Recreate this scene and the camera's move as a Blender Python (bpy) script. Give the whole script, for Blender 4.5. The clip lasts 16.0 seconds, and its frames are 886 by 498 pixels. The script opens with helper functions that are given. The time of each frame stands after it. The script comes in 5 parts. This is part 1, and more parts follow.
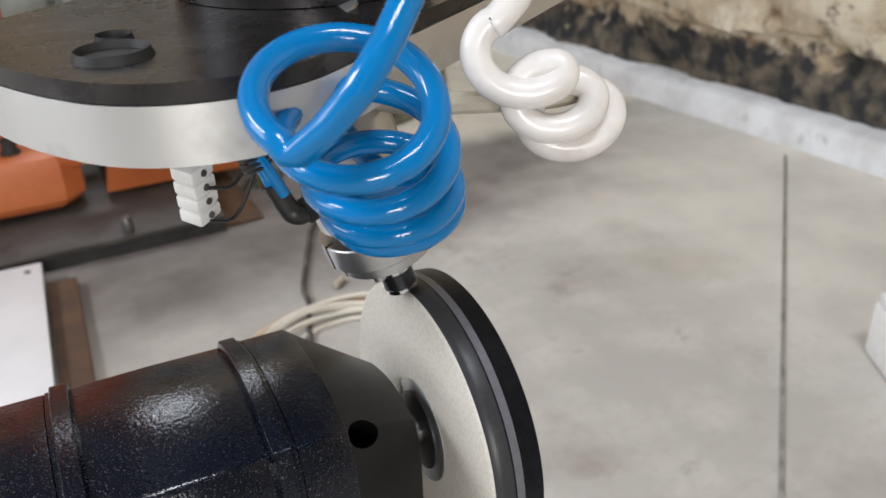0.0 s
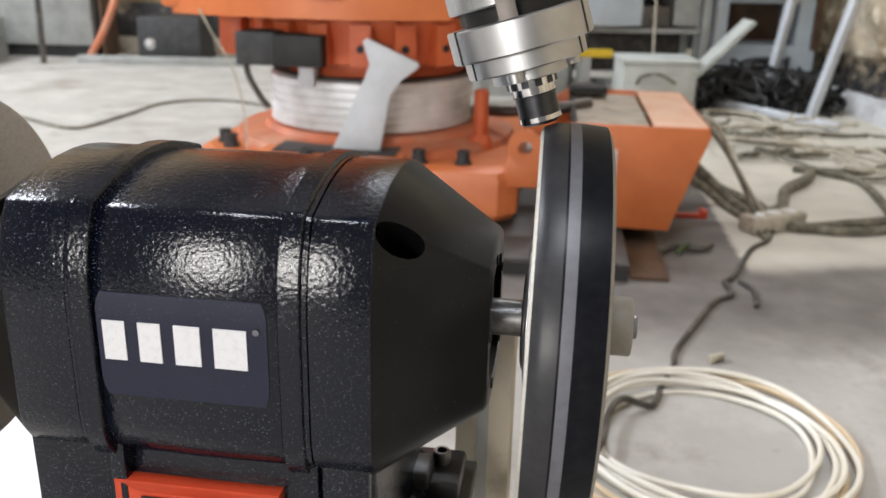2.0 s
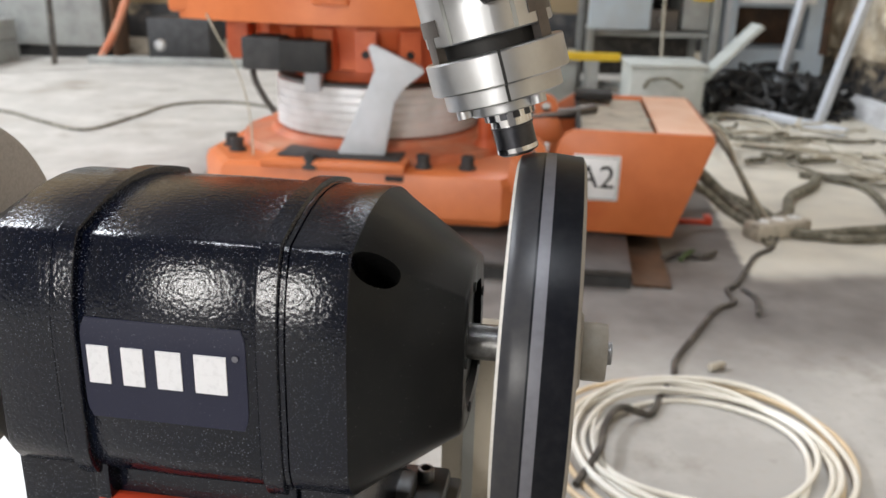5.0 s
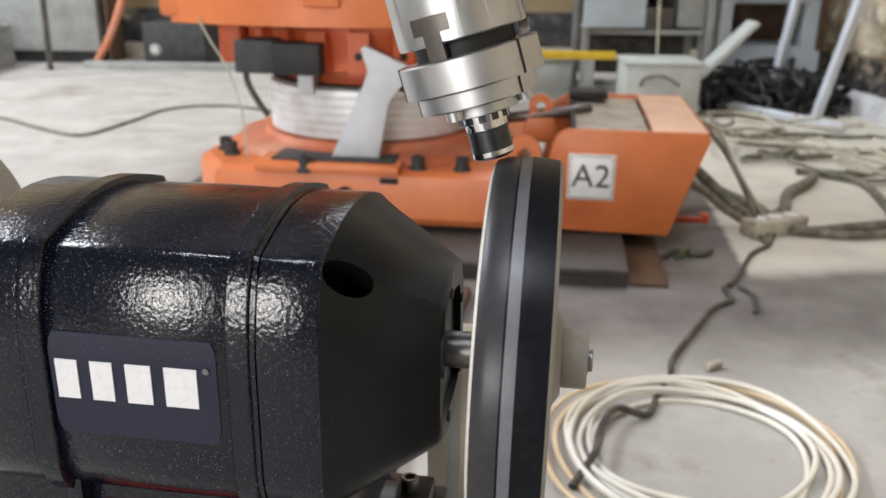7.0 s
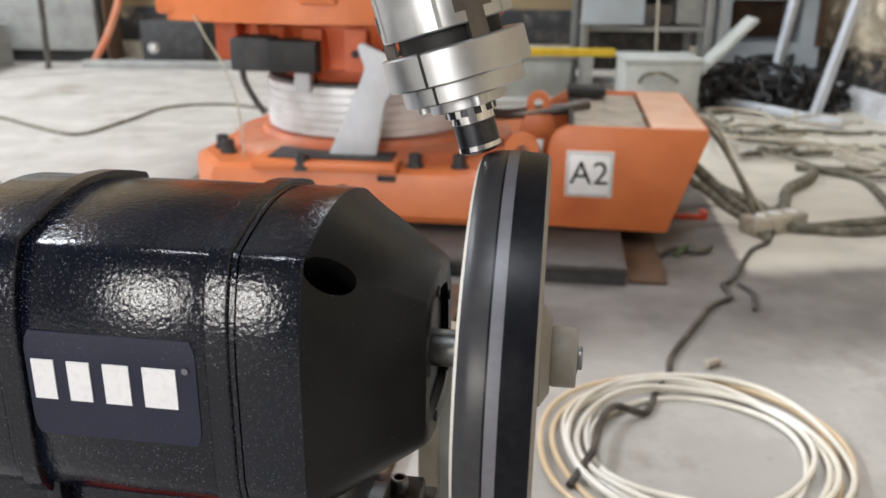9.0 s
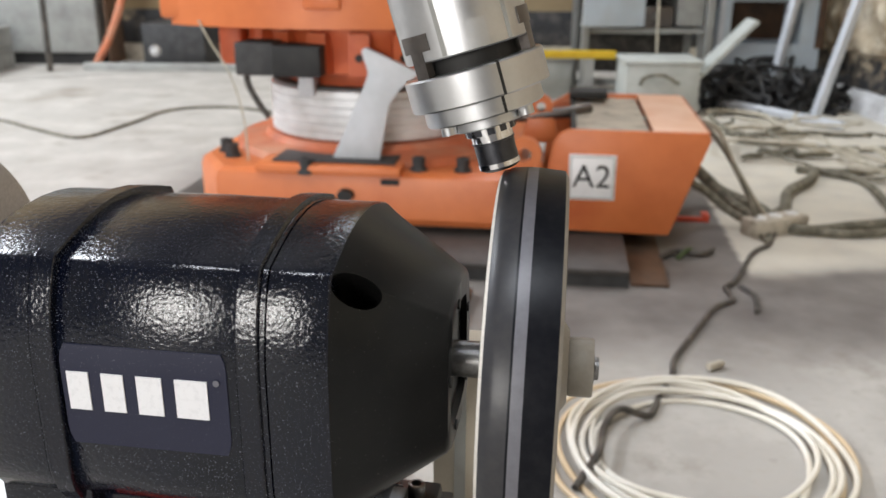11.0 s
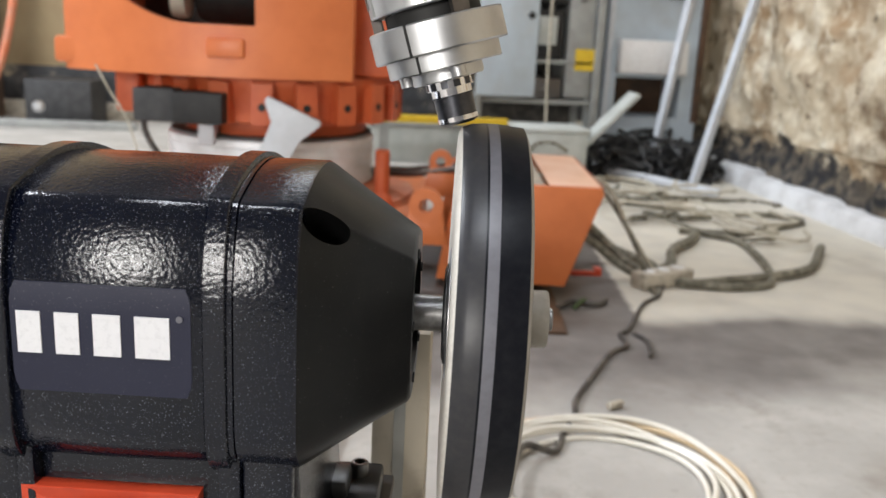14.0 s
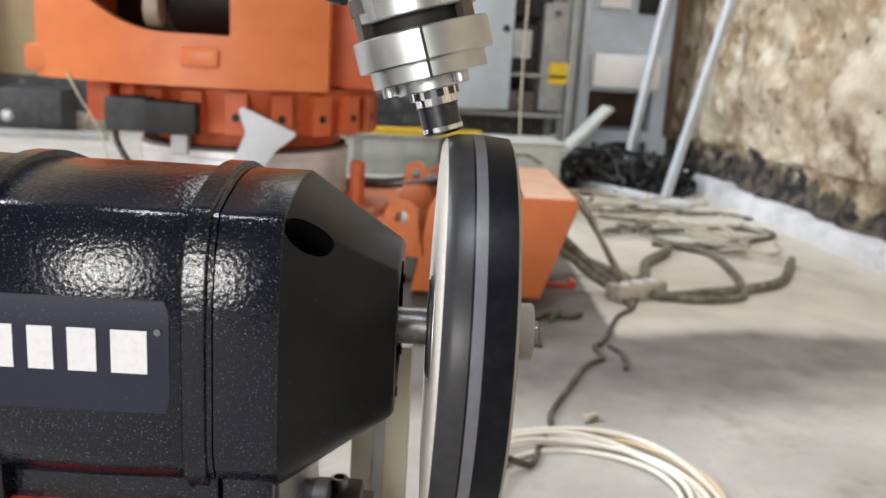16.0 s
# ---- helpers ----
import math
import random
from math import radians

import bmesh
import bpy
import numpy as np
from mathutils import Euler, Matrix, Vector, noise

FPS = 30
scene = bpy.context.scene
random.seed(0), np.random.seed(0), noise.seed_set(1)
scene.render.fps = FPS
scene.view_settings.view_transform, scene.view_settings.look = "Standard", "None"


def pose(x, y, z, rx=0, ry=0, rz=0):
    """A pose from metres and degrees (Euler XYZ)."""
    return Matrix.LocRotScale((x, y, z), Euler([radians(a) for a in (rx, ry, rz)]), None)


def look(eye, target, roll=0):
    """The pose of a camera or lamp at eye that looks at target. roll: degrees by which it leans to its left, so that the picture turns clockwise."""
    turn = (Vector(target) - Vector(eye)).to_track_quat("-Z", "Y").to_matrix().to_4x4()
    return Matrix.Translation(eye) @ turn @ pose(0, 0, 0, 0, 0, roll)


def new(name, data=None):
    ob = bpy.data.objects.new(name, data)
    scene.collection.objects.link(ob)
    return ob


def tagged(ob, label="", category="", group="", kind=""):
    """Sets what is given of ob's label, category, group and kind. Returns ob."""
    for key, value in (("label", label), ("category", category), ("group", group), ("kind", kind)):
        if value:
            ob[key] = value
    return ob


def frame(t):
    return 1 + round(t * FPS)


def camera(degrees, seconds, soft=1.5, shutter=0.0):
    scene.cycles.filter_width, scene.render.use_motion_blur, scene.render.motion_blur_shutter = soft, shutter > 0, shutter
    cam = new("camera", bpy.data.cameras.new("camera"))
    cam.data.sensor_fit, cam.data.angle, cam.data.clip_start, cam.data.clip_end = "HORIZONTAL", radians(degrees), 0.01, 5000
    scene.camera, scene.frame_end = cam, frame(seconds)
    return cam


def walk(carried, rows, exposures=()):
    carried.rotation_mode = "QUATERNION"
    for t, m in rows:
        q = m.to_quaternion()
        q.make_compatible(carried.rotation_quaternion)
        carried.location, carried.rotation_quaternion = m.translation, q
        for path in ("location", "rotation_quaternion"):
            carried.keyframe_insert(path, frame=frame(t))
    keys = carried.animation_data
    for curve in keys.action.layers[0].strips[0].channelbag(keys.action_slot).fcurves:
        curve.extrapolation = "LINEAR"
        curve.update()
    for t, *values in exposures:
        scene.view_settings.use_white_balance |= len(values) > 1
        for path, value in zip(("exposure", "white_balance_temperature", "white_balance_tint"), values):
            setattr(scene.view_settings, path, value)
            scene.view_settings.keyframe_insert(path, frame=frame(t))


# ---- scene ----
cam = camera(54.1, 16.0)
PATH = [
    (0, (-0.1882, -0.4193, 0.9489), (0.7705, 1.0767, 0.0329), -2.05),
    (0.2, (-0.1209, -0.4135, 0.9213), (0.6532, 1.2050, 0.0375), -1.36),
    (0.5, (-0.0712, -0.3934, 0.8850), (0.5278, 1.3405, 0.0876), -1.20),
    (0.8, (-0.0364, -0.4078, 0.8434), (0.4268, 1.3789, 0.0732), -0.79),
    (1, (-0.0270, -0.4360, 0.8130), (0.2990, 1.3980, 0.0840), -1.30),
    (1.2, (-0.0170, -0.4490, 0.7910), (0.1170, 1.4200, 0.0940), -1.20),
    (1.5, (-0.0110, -0.4490, 0.7740), (0.0100, 1.4340, 0.1020), 0.30),
    (2, (0.0060, -0.4410, 0.7590), (-0.0270, 1.4490, 0.1070), 1.20),
    (2.5, (0.0180, -0.4430, 0.7660), (-0.0350, 1.4480, 0.1160), 1.30),
    (3, (0.0170, -0.4460, 0.7700), (-0.0380, 1.4450, 0.1210), 1.30),
    (3.5, (0.0190, -0.4470, 0.7720), (-0.0360, 1.4440, 0.1230), 1.30),
    (4, (0.0200, -0.4480, 0.7740), (-0.0350, 1.4420, 0.1230), 1.40),
    (6.5, (0.0300, -0.4360, 0.7760), (-0.0260, 1.4530, 0.1230), 1.00),
    (7, (0.0340, -0.4350, 0.7760), (-0.0220, 1.4550, 0.1240), 0.60),
    (7.5, (0.0360, -0.4340, 0.7760), (-0.0200, 1.4550, 0.1220), 0.60),
    (8, (0.0380, -0.4330, 0.7740), (-0.0190, 1.4560, 0.1190), 0.50),
    (8.5, (0.0390, -0.4280, 0.7710), (-0.0170, 1.4610, 0.1160), 0.50),
    (9, (0.0410, -0.4260, 0.7720), (-0.0160, 1.4630, 0.1160), 0.40),
    (11.5, (0.0260, -0.4470, 0.7840), (-0.0300, 1.4420, 0.1300), 0.30),
    (12, (0.0180, -0.4670, 0.7840), (-0.0350, 1.4280, 0.1470), 0.40),
    (12.5, (0.0050, -0.4850, 0.7660), (-0.0210, 1.4190, 0.1540), 0.80),
    (13, (0.0050, -0.4760, 0.7480), (0.0750, 1.4380, 0.1750), 1.60),
    (13.5, (0.0010, -0.4670, 0.7350), (0.1520, 1.4600, 0.2240), 2.40),
    (14, (-0.0060, -0.4640, 0.7240), (0.1930, 1.4660, 0.2380), 2.80),
    (14.5, (-0.0100, -0.4640, 0.7150), (0.2140, 1.4660, 0.2390), 3.10),
    (15, (-0.0130, -0.4640, 0.7160), (0.2250, 1.4660, 0.2470), 3.30),
    (15.5, (-0.0130, -0.4590, 0.7190), (0.2390, 1.4710, 0.2550), 3.40),
    (16, (-0.0110, -0.4570, 0.7220), (0.2490, 1.4730, 0.2660), 3.40),
]
walk(cam, [(t, look(eye, target, roll)) for t, eye, target, roll in PATH],
     exposures=[(0.0, -0.5), (0.5, -0.55), (1.0, -0.36), (1.6, -0.25), (12.0, -0.25), (13.5, -0.22), (16.0, -0.14)])

# ---- world, light, exposure ----
cam.data.dof.use_dof = True
cam.data.dof.focus_distance = 0.46
cam.data.dof.aperture_fstop = 12.0

world = bpy.data.worlds.new("world")
scene.world = world
world.use_nodes = True
wn = world.node_tree
sky = wn.nodes.new("ShaderNodeTexSky")
sky.sky_type = "NISHITA"
sky.sun_disc = False
sky.sun_elevation = radians(45)
sky.sun_rotation = radians(140)
wn.links.new(sky.outputs[0], wn.nodes["Background"].inputs[0])
wn.nodes["Background"].inputs[1].default_value = 0.12


def area_lamp(name, m, sx, sy, watts, colour):
    data = bpy.data.lights.new(name, "AREA")
    data.shape, data.size, data.size_y, data.energy, data.color = "RECTANGLE", sx, sy, watts, colour
    ob = new(name, data)
    ob.matrix_world = m
    return ob


WALL_X, BACK_Y, FRONT_Y, LEFT_X, ROOF_Z = 2.02, 6.0, -4.5, -6.0, 4.6
SKYLIGHTS = [(-5.0, 2.6, 1.4, 3.2), (-0.35, -1.5, 1.3, 0.9), (1.0, 4.5, 1.5, 1.8)]
DAY = (0.94, 0.985, 1.06)
for (cx, cy, sx, sy), watts in zip(SKYLIGHTS, (540, 130, 120)):
    area_lamp("skylight_lamp", pose(cx, cy, ROOF_Z - 0.01), sx, sy, watts, DAY)
area_lamp("window_lamp", pose(-2.05, FRONT_Y + 0.03, 1.5, 90, 0, 0), 1.8, 1.05, 195, (1.0, 0.965, 0.92))
area_lamp("window_lamp", pose(LEFT_X + 0.03, 3.0, 2.6, 90, 0, -90), 3.4, 1.8, 150, DAY)


# ---- materials ----
def material(name, colour, rough=0.5, metal=0.0, grain=None, stains=None, bump=None, bump_scale=200.0, specks=None, vary=0.0,
             transmission=0.0, emit=0.0, coat=0.0, coat_rough=0.1, rough_vary=0.0, spec=0.5):
    """grain, stains: (colour, scale, low, high). specks: (colour, scale, threshold). bump: strength, at bump_scale."""
    m = bpy.data.materials.new(name)
    m.use_nodes = True
    nt = m.node_tree
    b = nt.nodes["Principled BSDF"]
    b.inputs["Roughness"].default_value = rough
    b.inputs["Metallic"].default_value = metal
    b.inputs["Specular IOR Level"].default_value = spec
    b.inputs["Transmission Weight"].default_value = transmission
    b.inputs["Coat Weight"].default_value = coat
    b.inputs["Coat Roughness"].default_value = coat_rough
    tc = nt.nodes.new("ShaderNodeTexCoord")
    space = tc.outputs["Object"]
    rgb = nt.nodes.new("ShaderNodeRGB")
    rgb.outputs[0].default_value = (*colour, 1)
    col = rgb.outputs[0]

    def ramp(source, low, high):
        r = nt.nodes.new("ShaderNodeMapRange")
        r.inputs[1].default_value, r.inputs[2].default_value = low, high
        nt.links.new(source, r.inputs[0])
        return r.outputs[0]

    def mix(fac, a, other):
        x = nt.nodes.new("ShaderNodeMix")
        x.data_type = "RGBA"
        nt.links.new(fac, x.inputs[0])
        nt.links.new(a, x.inputs[6])
        x.inputs[7].default_value = (*other, 1)
        return x.outputs[2]

    def noise_at(scale, detail=5.0, rough_=0.6):
        n = nt.nodes.new("ShaderNodeTexNoise")
        n.inputs["Scale"].default_value, n.inputs["Detail"].default_value, n.inputs["Roughness"].default_value = scale, detail, rough_
        nt.links.new(space, n.inputs["Vector"])
        return n.outputs[0]

    for layer in (grain, stains):
        if layer:
            layers = layer if isinstance(layer, list) else [layer]
            for other, scale, low, high in layers:
                col = mix(ramp(noise_at(scale), low, high), col, other)
    if specks:
        other, scale, limit = specks
        col = mix(ramp(noise_at(scale, 2.0, 0.5), limit, limit + 0.06), col, other)
    if vary:
        info = nt.nodes.new("ShaderNodeObjectInfo")
        hsv = nt.nodes.new("ShaderNodeHueSaturation")
        v = nt.nodes.new("ShaderNodeMapRange")
        v.inputs[3].default_value, v.inputs[4].default_value = 1 - vary, 1 + vary
        nt.links.new(info.outputs["Random"], v.inputs[0])
        nt.links.new(v.outputs[0], hsv.inputs["Value"])
        nt.links.new(col, hsv.inputs["Color"])
        col = hsv.outputs[0]
    nt.links.new(col, b.inputs["Base Color"])
    if rough_vary:
        r = nt.nodes.new("ShaderNodeMapRange")
        r.inputs[3].default_value, r.inputs[4].default_value = max(0.02, rough - rough_vary), min(1, rough + rough_vary)
        nt.links.new(noise_at(40.0), r.inputs[0])
        nt.links.new(r.outputs[0], b.inputs["Roughness"])
    if bump:
        bp = nt.nodes.new("ShaderNodeBump")
        bp.inputs["Strength"].default_value = bump
        bp.inputs["Distance"].default_value = 1.0 / bump_scale * 0.3
        nt.links.new(noise_at(bump_scale, 3.0, 0.5), bp.inputs["Height"])
        nt.links.new(bp.outputs[0], b.inputs["Normal"])
    if emit:
        nt.links.new(col, b.inputs["Emission Color"])
        b.inputs["Emission Strength"].default_value = emit
    return m


M_BODY = material("black_hammered_paint", (0.0026, 0.0038, 0.0092), 0.15, spec=0.46, specks=((0.16, 0.165, 0.18), 1400.0, 0.652), bump=0.5, bump_scale=430.0, rough_vary=0.05,
                  grain=((0.004, 0.0056, 0.0125), 25.0, 0.45, 0.75))
M_CONE = material("black_cast_paint", (0.004, 0.0042, 0.0045), 0.34, spec=0.22, grain=((0.009, 0.009, 0.0085), 30.0, 0.4, 0.8), specks=((0.2, 0.2, 0.19), 1500.0, 0.72), bump=0.06, bump_scale=700.0)
M_BLACK = material("black_plastic", (0.012, 0.012, 0.013), 0.4, grain=((0.03, 0.03, 0.03), 60.0, 0.4, 0.8))
# near-black for dark parts, and for shade painted into holes and gaps
M_DARK = material("dark_parts_and_recess_shade", (0.006, 0.006, 0.006), 0.6, grain=((0.02, 0.018, 0.016), 30.0, 0.4, 0.8))
# the vents are shallow; their deep shade is put into this colour
M_VOID = material("unlit_vent_inside", (0.0015, 0.0015, 0.0015), 0.9, spec=0.1)
M_LABEL = material("label_film", (0.014, 0.0155, 0.034), 0.45, spec=0.3, specks=((0.16, 0.16, 0.17), 1500.0, 0.68), grain=((0.018, 0.02, 0.04), 20.0, 0.4, 0.8))
M_PRINT = material("white_print", (0.72, 0.72, 0.74), 0.6, grain=((0.6, 0.6, 0.62), 300.0, 0.5, 0.8))
M_RED = material("red_switch_plastic", (0.62, 0.07, 0.025), 0.35, grain=((0.5, 0.05, 0.02), 60.0, 0.4, 0.8))
M_STONE = material("grinding_stone_pale", (0.62, 0.59, 0.53), 0.9, grain=((0.5, 0.47, 0.42), 500.0, 0.4, 0.7), bump=0.3, bump_scale=900.0)
M_STONE_GREY = material("grinding_stone_grey", (0.46, 0.42, 0.37), 0.9, grain=((0.38, 0.345, 0.3), 500.0, 0.4, 0.7), bump=0.4, bump_scale=900.0)
M_TREAD_GREY = material("wheel_rim_grey", (0.03, 0.03, 0.034), 0.36, spec=0.3, grain=((0.042, 0.041, 0.042), 200.0, 0.4, 0.8))
M_TREAD_PALE = material("wheel_rim_pale", (0.13, 0.13, 0.15), 0.42, grain=((0.1, 0.1, 0.115), 200.0, 0.4, 0.8))
M_TREAD_BLACK = material("wheel_rim_black", (0.003, 0.0035, 0.006), 0.34, spec=0.16, grain=((0.01, 0.0105, 0.013), 200.0, 0.4, 0.8))
M_STEEL = material("turned_steel", (0.17, 0.167, 0.163), 0.4, 1.0, grain=((0.27, 0.265, 0.26), 250.0, 0.4, 0.8), rough_vary=0.06)
M_ALU = material("machined_aluminium", (0.56, 0.565, 0.575), 0.36, 1.0, grain=((0.46, 0.465, 0.47), 60.0, 0.4, 0.8), rough_vary=0.1)
M_ALU_DULL = material("dull_aluminium", (0.6, 0.61, 0.62), 0.45, 1.0, grain=((0.5, 0.5, 0.5), 30.0, 0.4, 0.8), rough_vary=0.1)
M_CHROME = material("chrome", (0.8, 0.8, 0.82), 0.1, 1.0, grain=((0.7, 0.7, 0.72), 100.0, 0.4, 0.8))
M_SLEEVE = material("dark_steel_sleeve", (0.06, 0.062, 0.07), 0.3, 0.9, grain=((0.09, 0.09, 0.1), 200.0, 0.4, 0.8))
M_NUT_T = material("brown_steel", (0.14, 0.125, 0.115), 0.4, 0.8, grain=((0.1, 0.09, 0.085), 200.0, 0.4, 0.8))
M_NUT = material("beige_plastic", (0.27, 0.25, 0.215), 0.5, grain=((0.22, 0.2, 0.17), 200.0, 0.4, 0.8))
M_WRIST = material("anodised_dark_metal", (0.035, 0.032, 0.033), 0.28, 0.6, grain=((0.09, 0.085, 0.085), 25.0, 0.5, 0.75), stains=((0.02, 0.02, 0.02), 9.0, 0.45, 0.7), rough_vary=0.12)
M_PLATE = material("scuffed_bright_aluminium", (0.72, 0.725, 0.73), 0.34, 0.9, grain=((0.6, 0.6, 0.6), 22.0, 0.55, 0.68), stains=((0.42, 0.42, 0.43), 14.0, 0.64, 0.72), rough_vary=0.12)
M_BLUE = material("blue_polyurethane_tube", (0.0, 0.17, 0.47), 0.12, grain=((0.0, 0.16, 0.43), 60.0, 0.4, 0.8))
M_WHITE_TUBE = material("white_polyurethane_tube", (0.75, 0.72, 0.7), 0.25, grain=((0.6, 0.57, 0.55), 40.0, 0.45, 0.8))
M_WHITE = material("white_plastic", (0.78, 0.78, 0.77), 0.4, grain=((0.68, 0.67, 0.65), 60.0, 0.4, 0.8))
M_ORANGE = material("robot_orange_paint", (0.66, 0.188, 0.058), 0.42, grain=((0.58, 0.154, 0.046), 9.0, 0.4, 0.7), stains=((0.5, 0.1, 0.03), 3.0, 0.6, 0.85), bump=0.05, bump_scale=80.0)
# darker copy of the orange: shade under and beside the turret put into colour
M_ORANGE_DARK = material("robot_orange_paint_shaded", (0.56, 0.12, 0.038), 0.5, grain=((0.46, 0.08, 0.025), 14.0, 0.4, 0.7), bump=0.08, bump_scale=60.0)
M_DUSTY_ORANGE = material("dusty_orange_paint", (0.55, 0.15, 0.06), 0.6, grain=((0.42, 0.13, 0.07), 8.0, 0.4, 0.7), stains=((0.5, 0.3, 0.2), 5.0, 0.5, 0.8))
# paler tone of the orange, for the connector box's top band
M_PEACH = material("pale_orange_paint", (0.82, 0.54, 0.39), 0.6, grain=((0.76, 0.45, 0.29), 8.0, 0.4, 0.7))
M_HEAP = material("black_rubber_cables", (0.012, 0.012, 0.013), 0.5, grain=((0.03, 0.03, 0.03), 20.0, 0.4, 0.7))
M_SILVER = material("silver_ring_metal", (0.82, 0.83, 0.84), 0.4, 0.35, grain=((0.64, 0.64, 0.63), 12.0, 0.4, 0.7))
M_GREY_PAINT = material("light_grey_paint", (0.58, 0.6, 0.63), 0.5, grain=((0.5, 0.52, 0.54), 14.0, 0.4, 0.7))
M_STRUT = material("pale_anodised_profile", (0.62, 0.655, 0.7), 0.45, 0.2, grain=((0.52, 0.55, 0.59), 9.0, 0.4, 0.7))
M_CABINET = material("cabinet_blue_grey_paint", (0.5, 0.58, 0.64), 0.5, grain=((0.44, 0.5, 0.55), 6.0, 0.4, 0.7), stains=((0.4, 0.42, 0.42), 2.5, 0.5, 0.8))
M_RACK = material("rack_grey_paint", (0.33, 0.34, 0.32), 0.5, grain=((0.24, 0.24, 0.23), 10.0, 0.4, 0.7))
M_CRATE = material("crate_grey_paint", (0.48, 0.5, 0.47), 0.6, grain=((0.38, 0.4, 0.37), 10.0, 0.4, 0.7))
M_YELLOW = material("yellow_paint", (0.75, 0.52, 0.03), 0.5, grain=((0.65, 0.42, 0.02), 20.0, 0.4, 0.7))
M_PANEL = material("white_panel", (0.8, 0.81, 0.83), 0.35, grain=((0.72, 0.73, 0.75), 6.0, 0.4, 0.7))
M_SIGN = material("white_sign_enamel", (0.9, 0.9, 0.9), 0.35, grain=((0.82, 0.82, 0.82), 20.0, 0.45, 0.75))
M_CREAM = material("cream_cover", (0.5, 0.45, 0.36), 0.6, grain=((0.4, 0.36, 0.29), 9.0, 0.4, 0.7), stains=((0.2, 0.17, 0.13), 22.0, 0.5, 0.75))
M_CABLE = material("dusty_grey_cable", (0.1, 0.092, 0.066), 0.65, grain=((0.28, 0.26, 0.2), 30.0, 0.4, 0.7))
M_CABLE_PALE = material("dusty_pale_cable", (0.52, 0.48, 0.39), 0.6, grain=((0.36, 0.33, 0.25), 30.0, 0.4, 0.7))
M_CABLE_DARK = material("dark_cable", (0.045, 0.04, 0.035), 0.5, grain=((0.13, 0.115, 0.095), 30.0, 0.45, 0.7))
M_HOSE = material("milky_hose", (0.8, 0.77, 0.69), 0.35, grain=((0.66, 0.6, 0.48), 4.0, 0.45, 0.7))
M_HOSE_OLD = material("yellowed_hose", (0.6, 0.45, 0.27), 0.4, grain=((0.72, 0.6, 0.42), 5.0, 0.45, 0.7))
M_RUST = material("rusty_boards", (0.12, 0.065, 0.035), 0.8, grain=((0.06, 0.037, 0.024), 12.0, 0.4, 0.7))
M_PLINTH = material("dark_steel_plinth", (0.1, 0.093, 0.088), 0.6, 0.3, grain=((0.055, 0.05, 0.047), 9.0, 0.4, 0.7))
M_PLINTH_EDGE = material("black_plinth_edge", (0.025, 0.025, 0.026), 0.6, grain=((0.05, 0.05, 0.05), 20.0, 0.4, 0.7))
M_FLOOR = material("concrete_floor", (0.41, 0.392, 0.36), 0.75, bump=0.12, bump_scale=60.0,
                   grain=[((0.38, 0.36, 0.33), 1.3, 0.4, 0.7), ((0.52, 0.5, 0.46), 5.0, 0.45, 0.75), ((0.38, 0.355, 0.315), 45.0, 0.52, 0.8)],
                   stains=[((0.26, 0.23, 0.19), 1.9, 0.54, 0.76), ((0.2, 0.17, 0.135), 4.0, 0.6, 0.82), ((0.18, 0.155, 0.13), 12.0, 0.66, 0.85)])


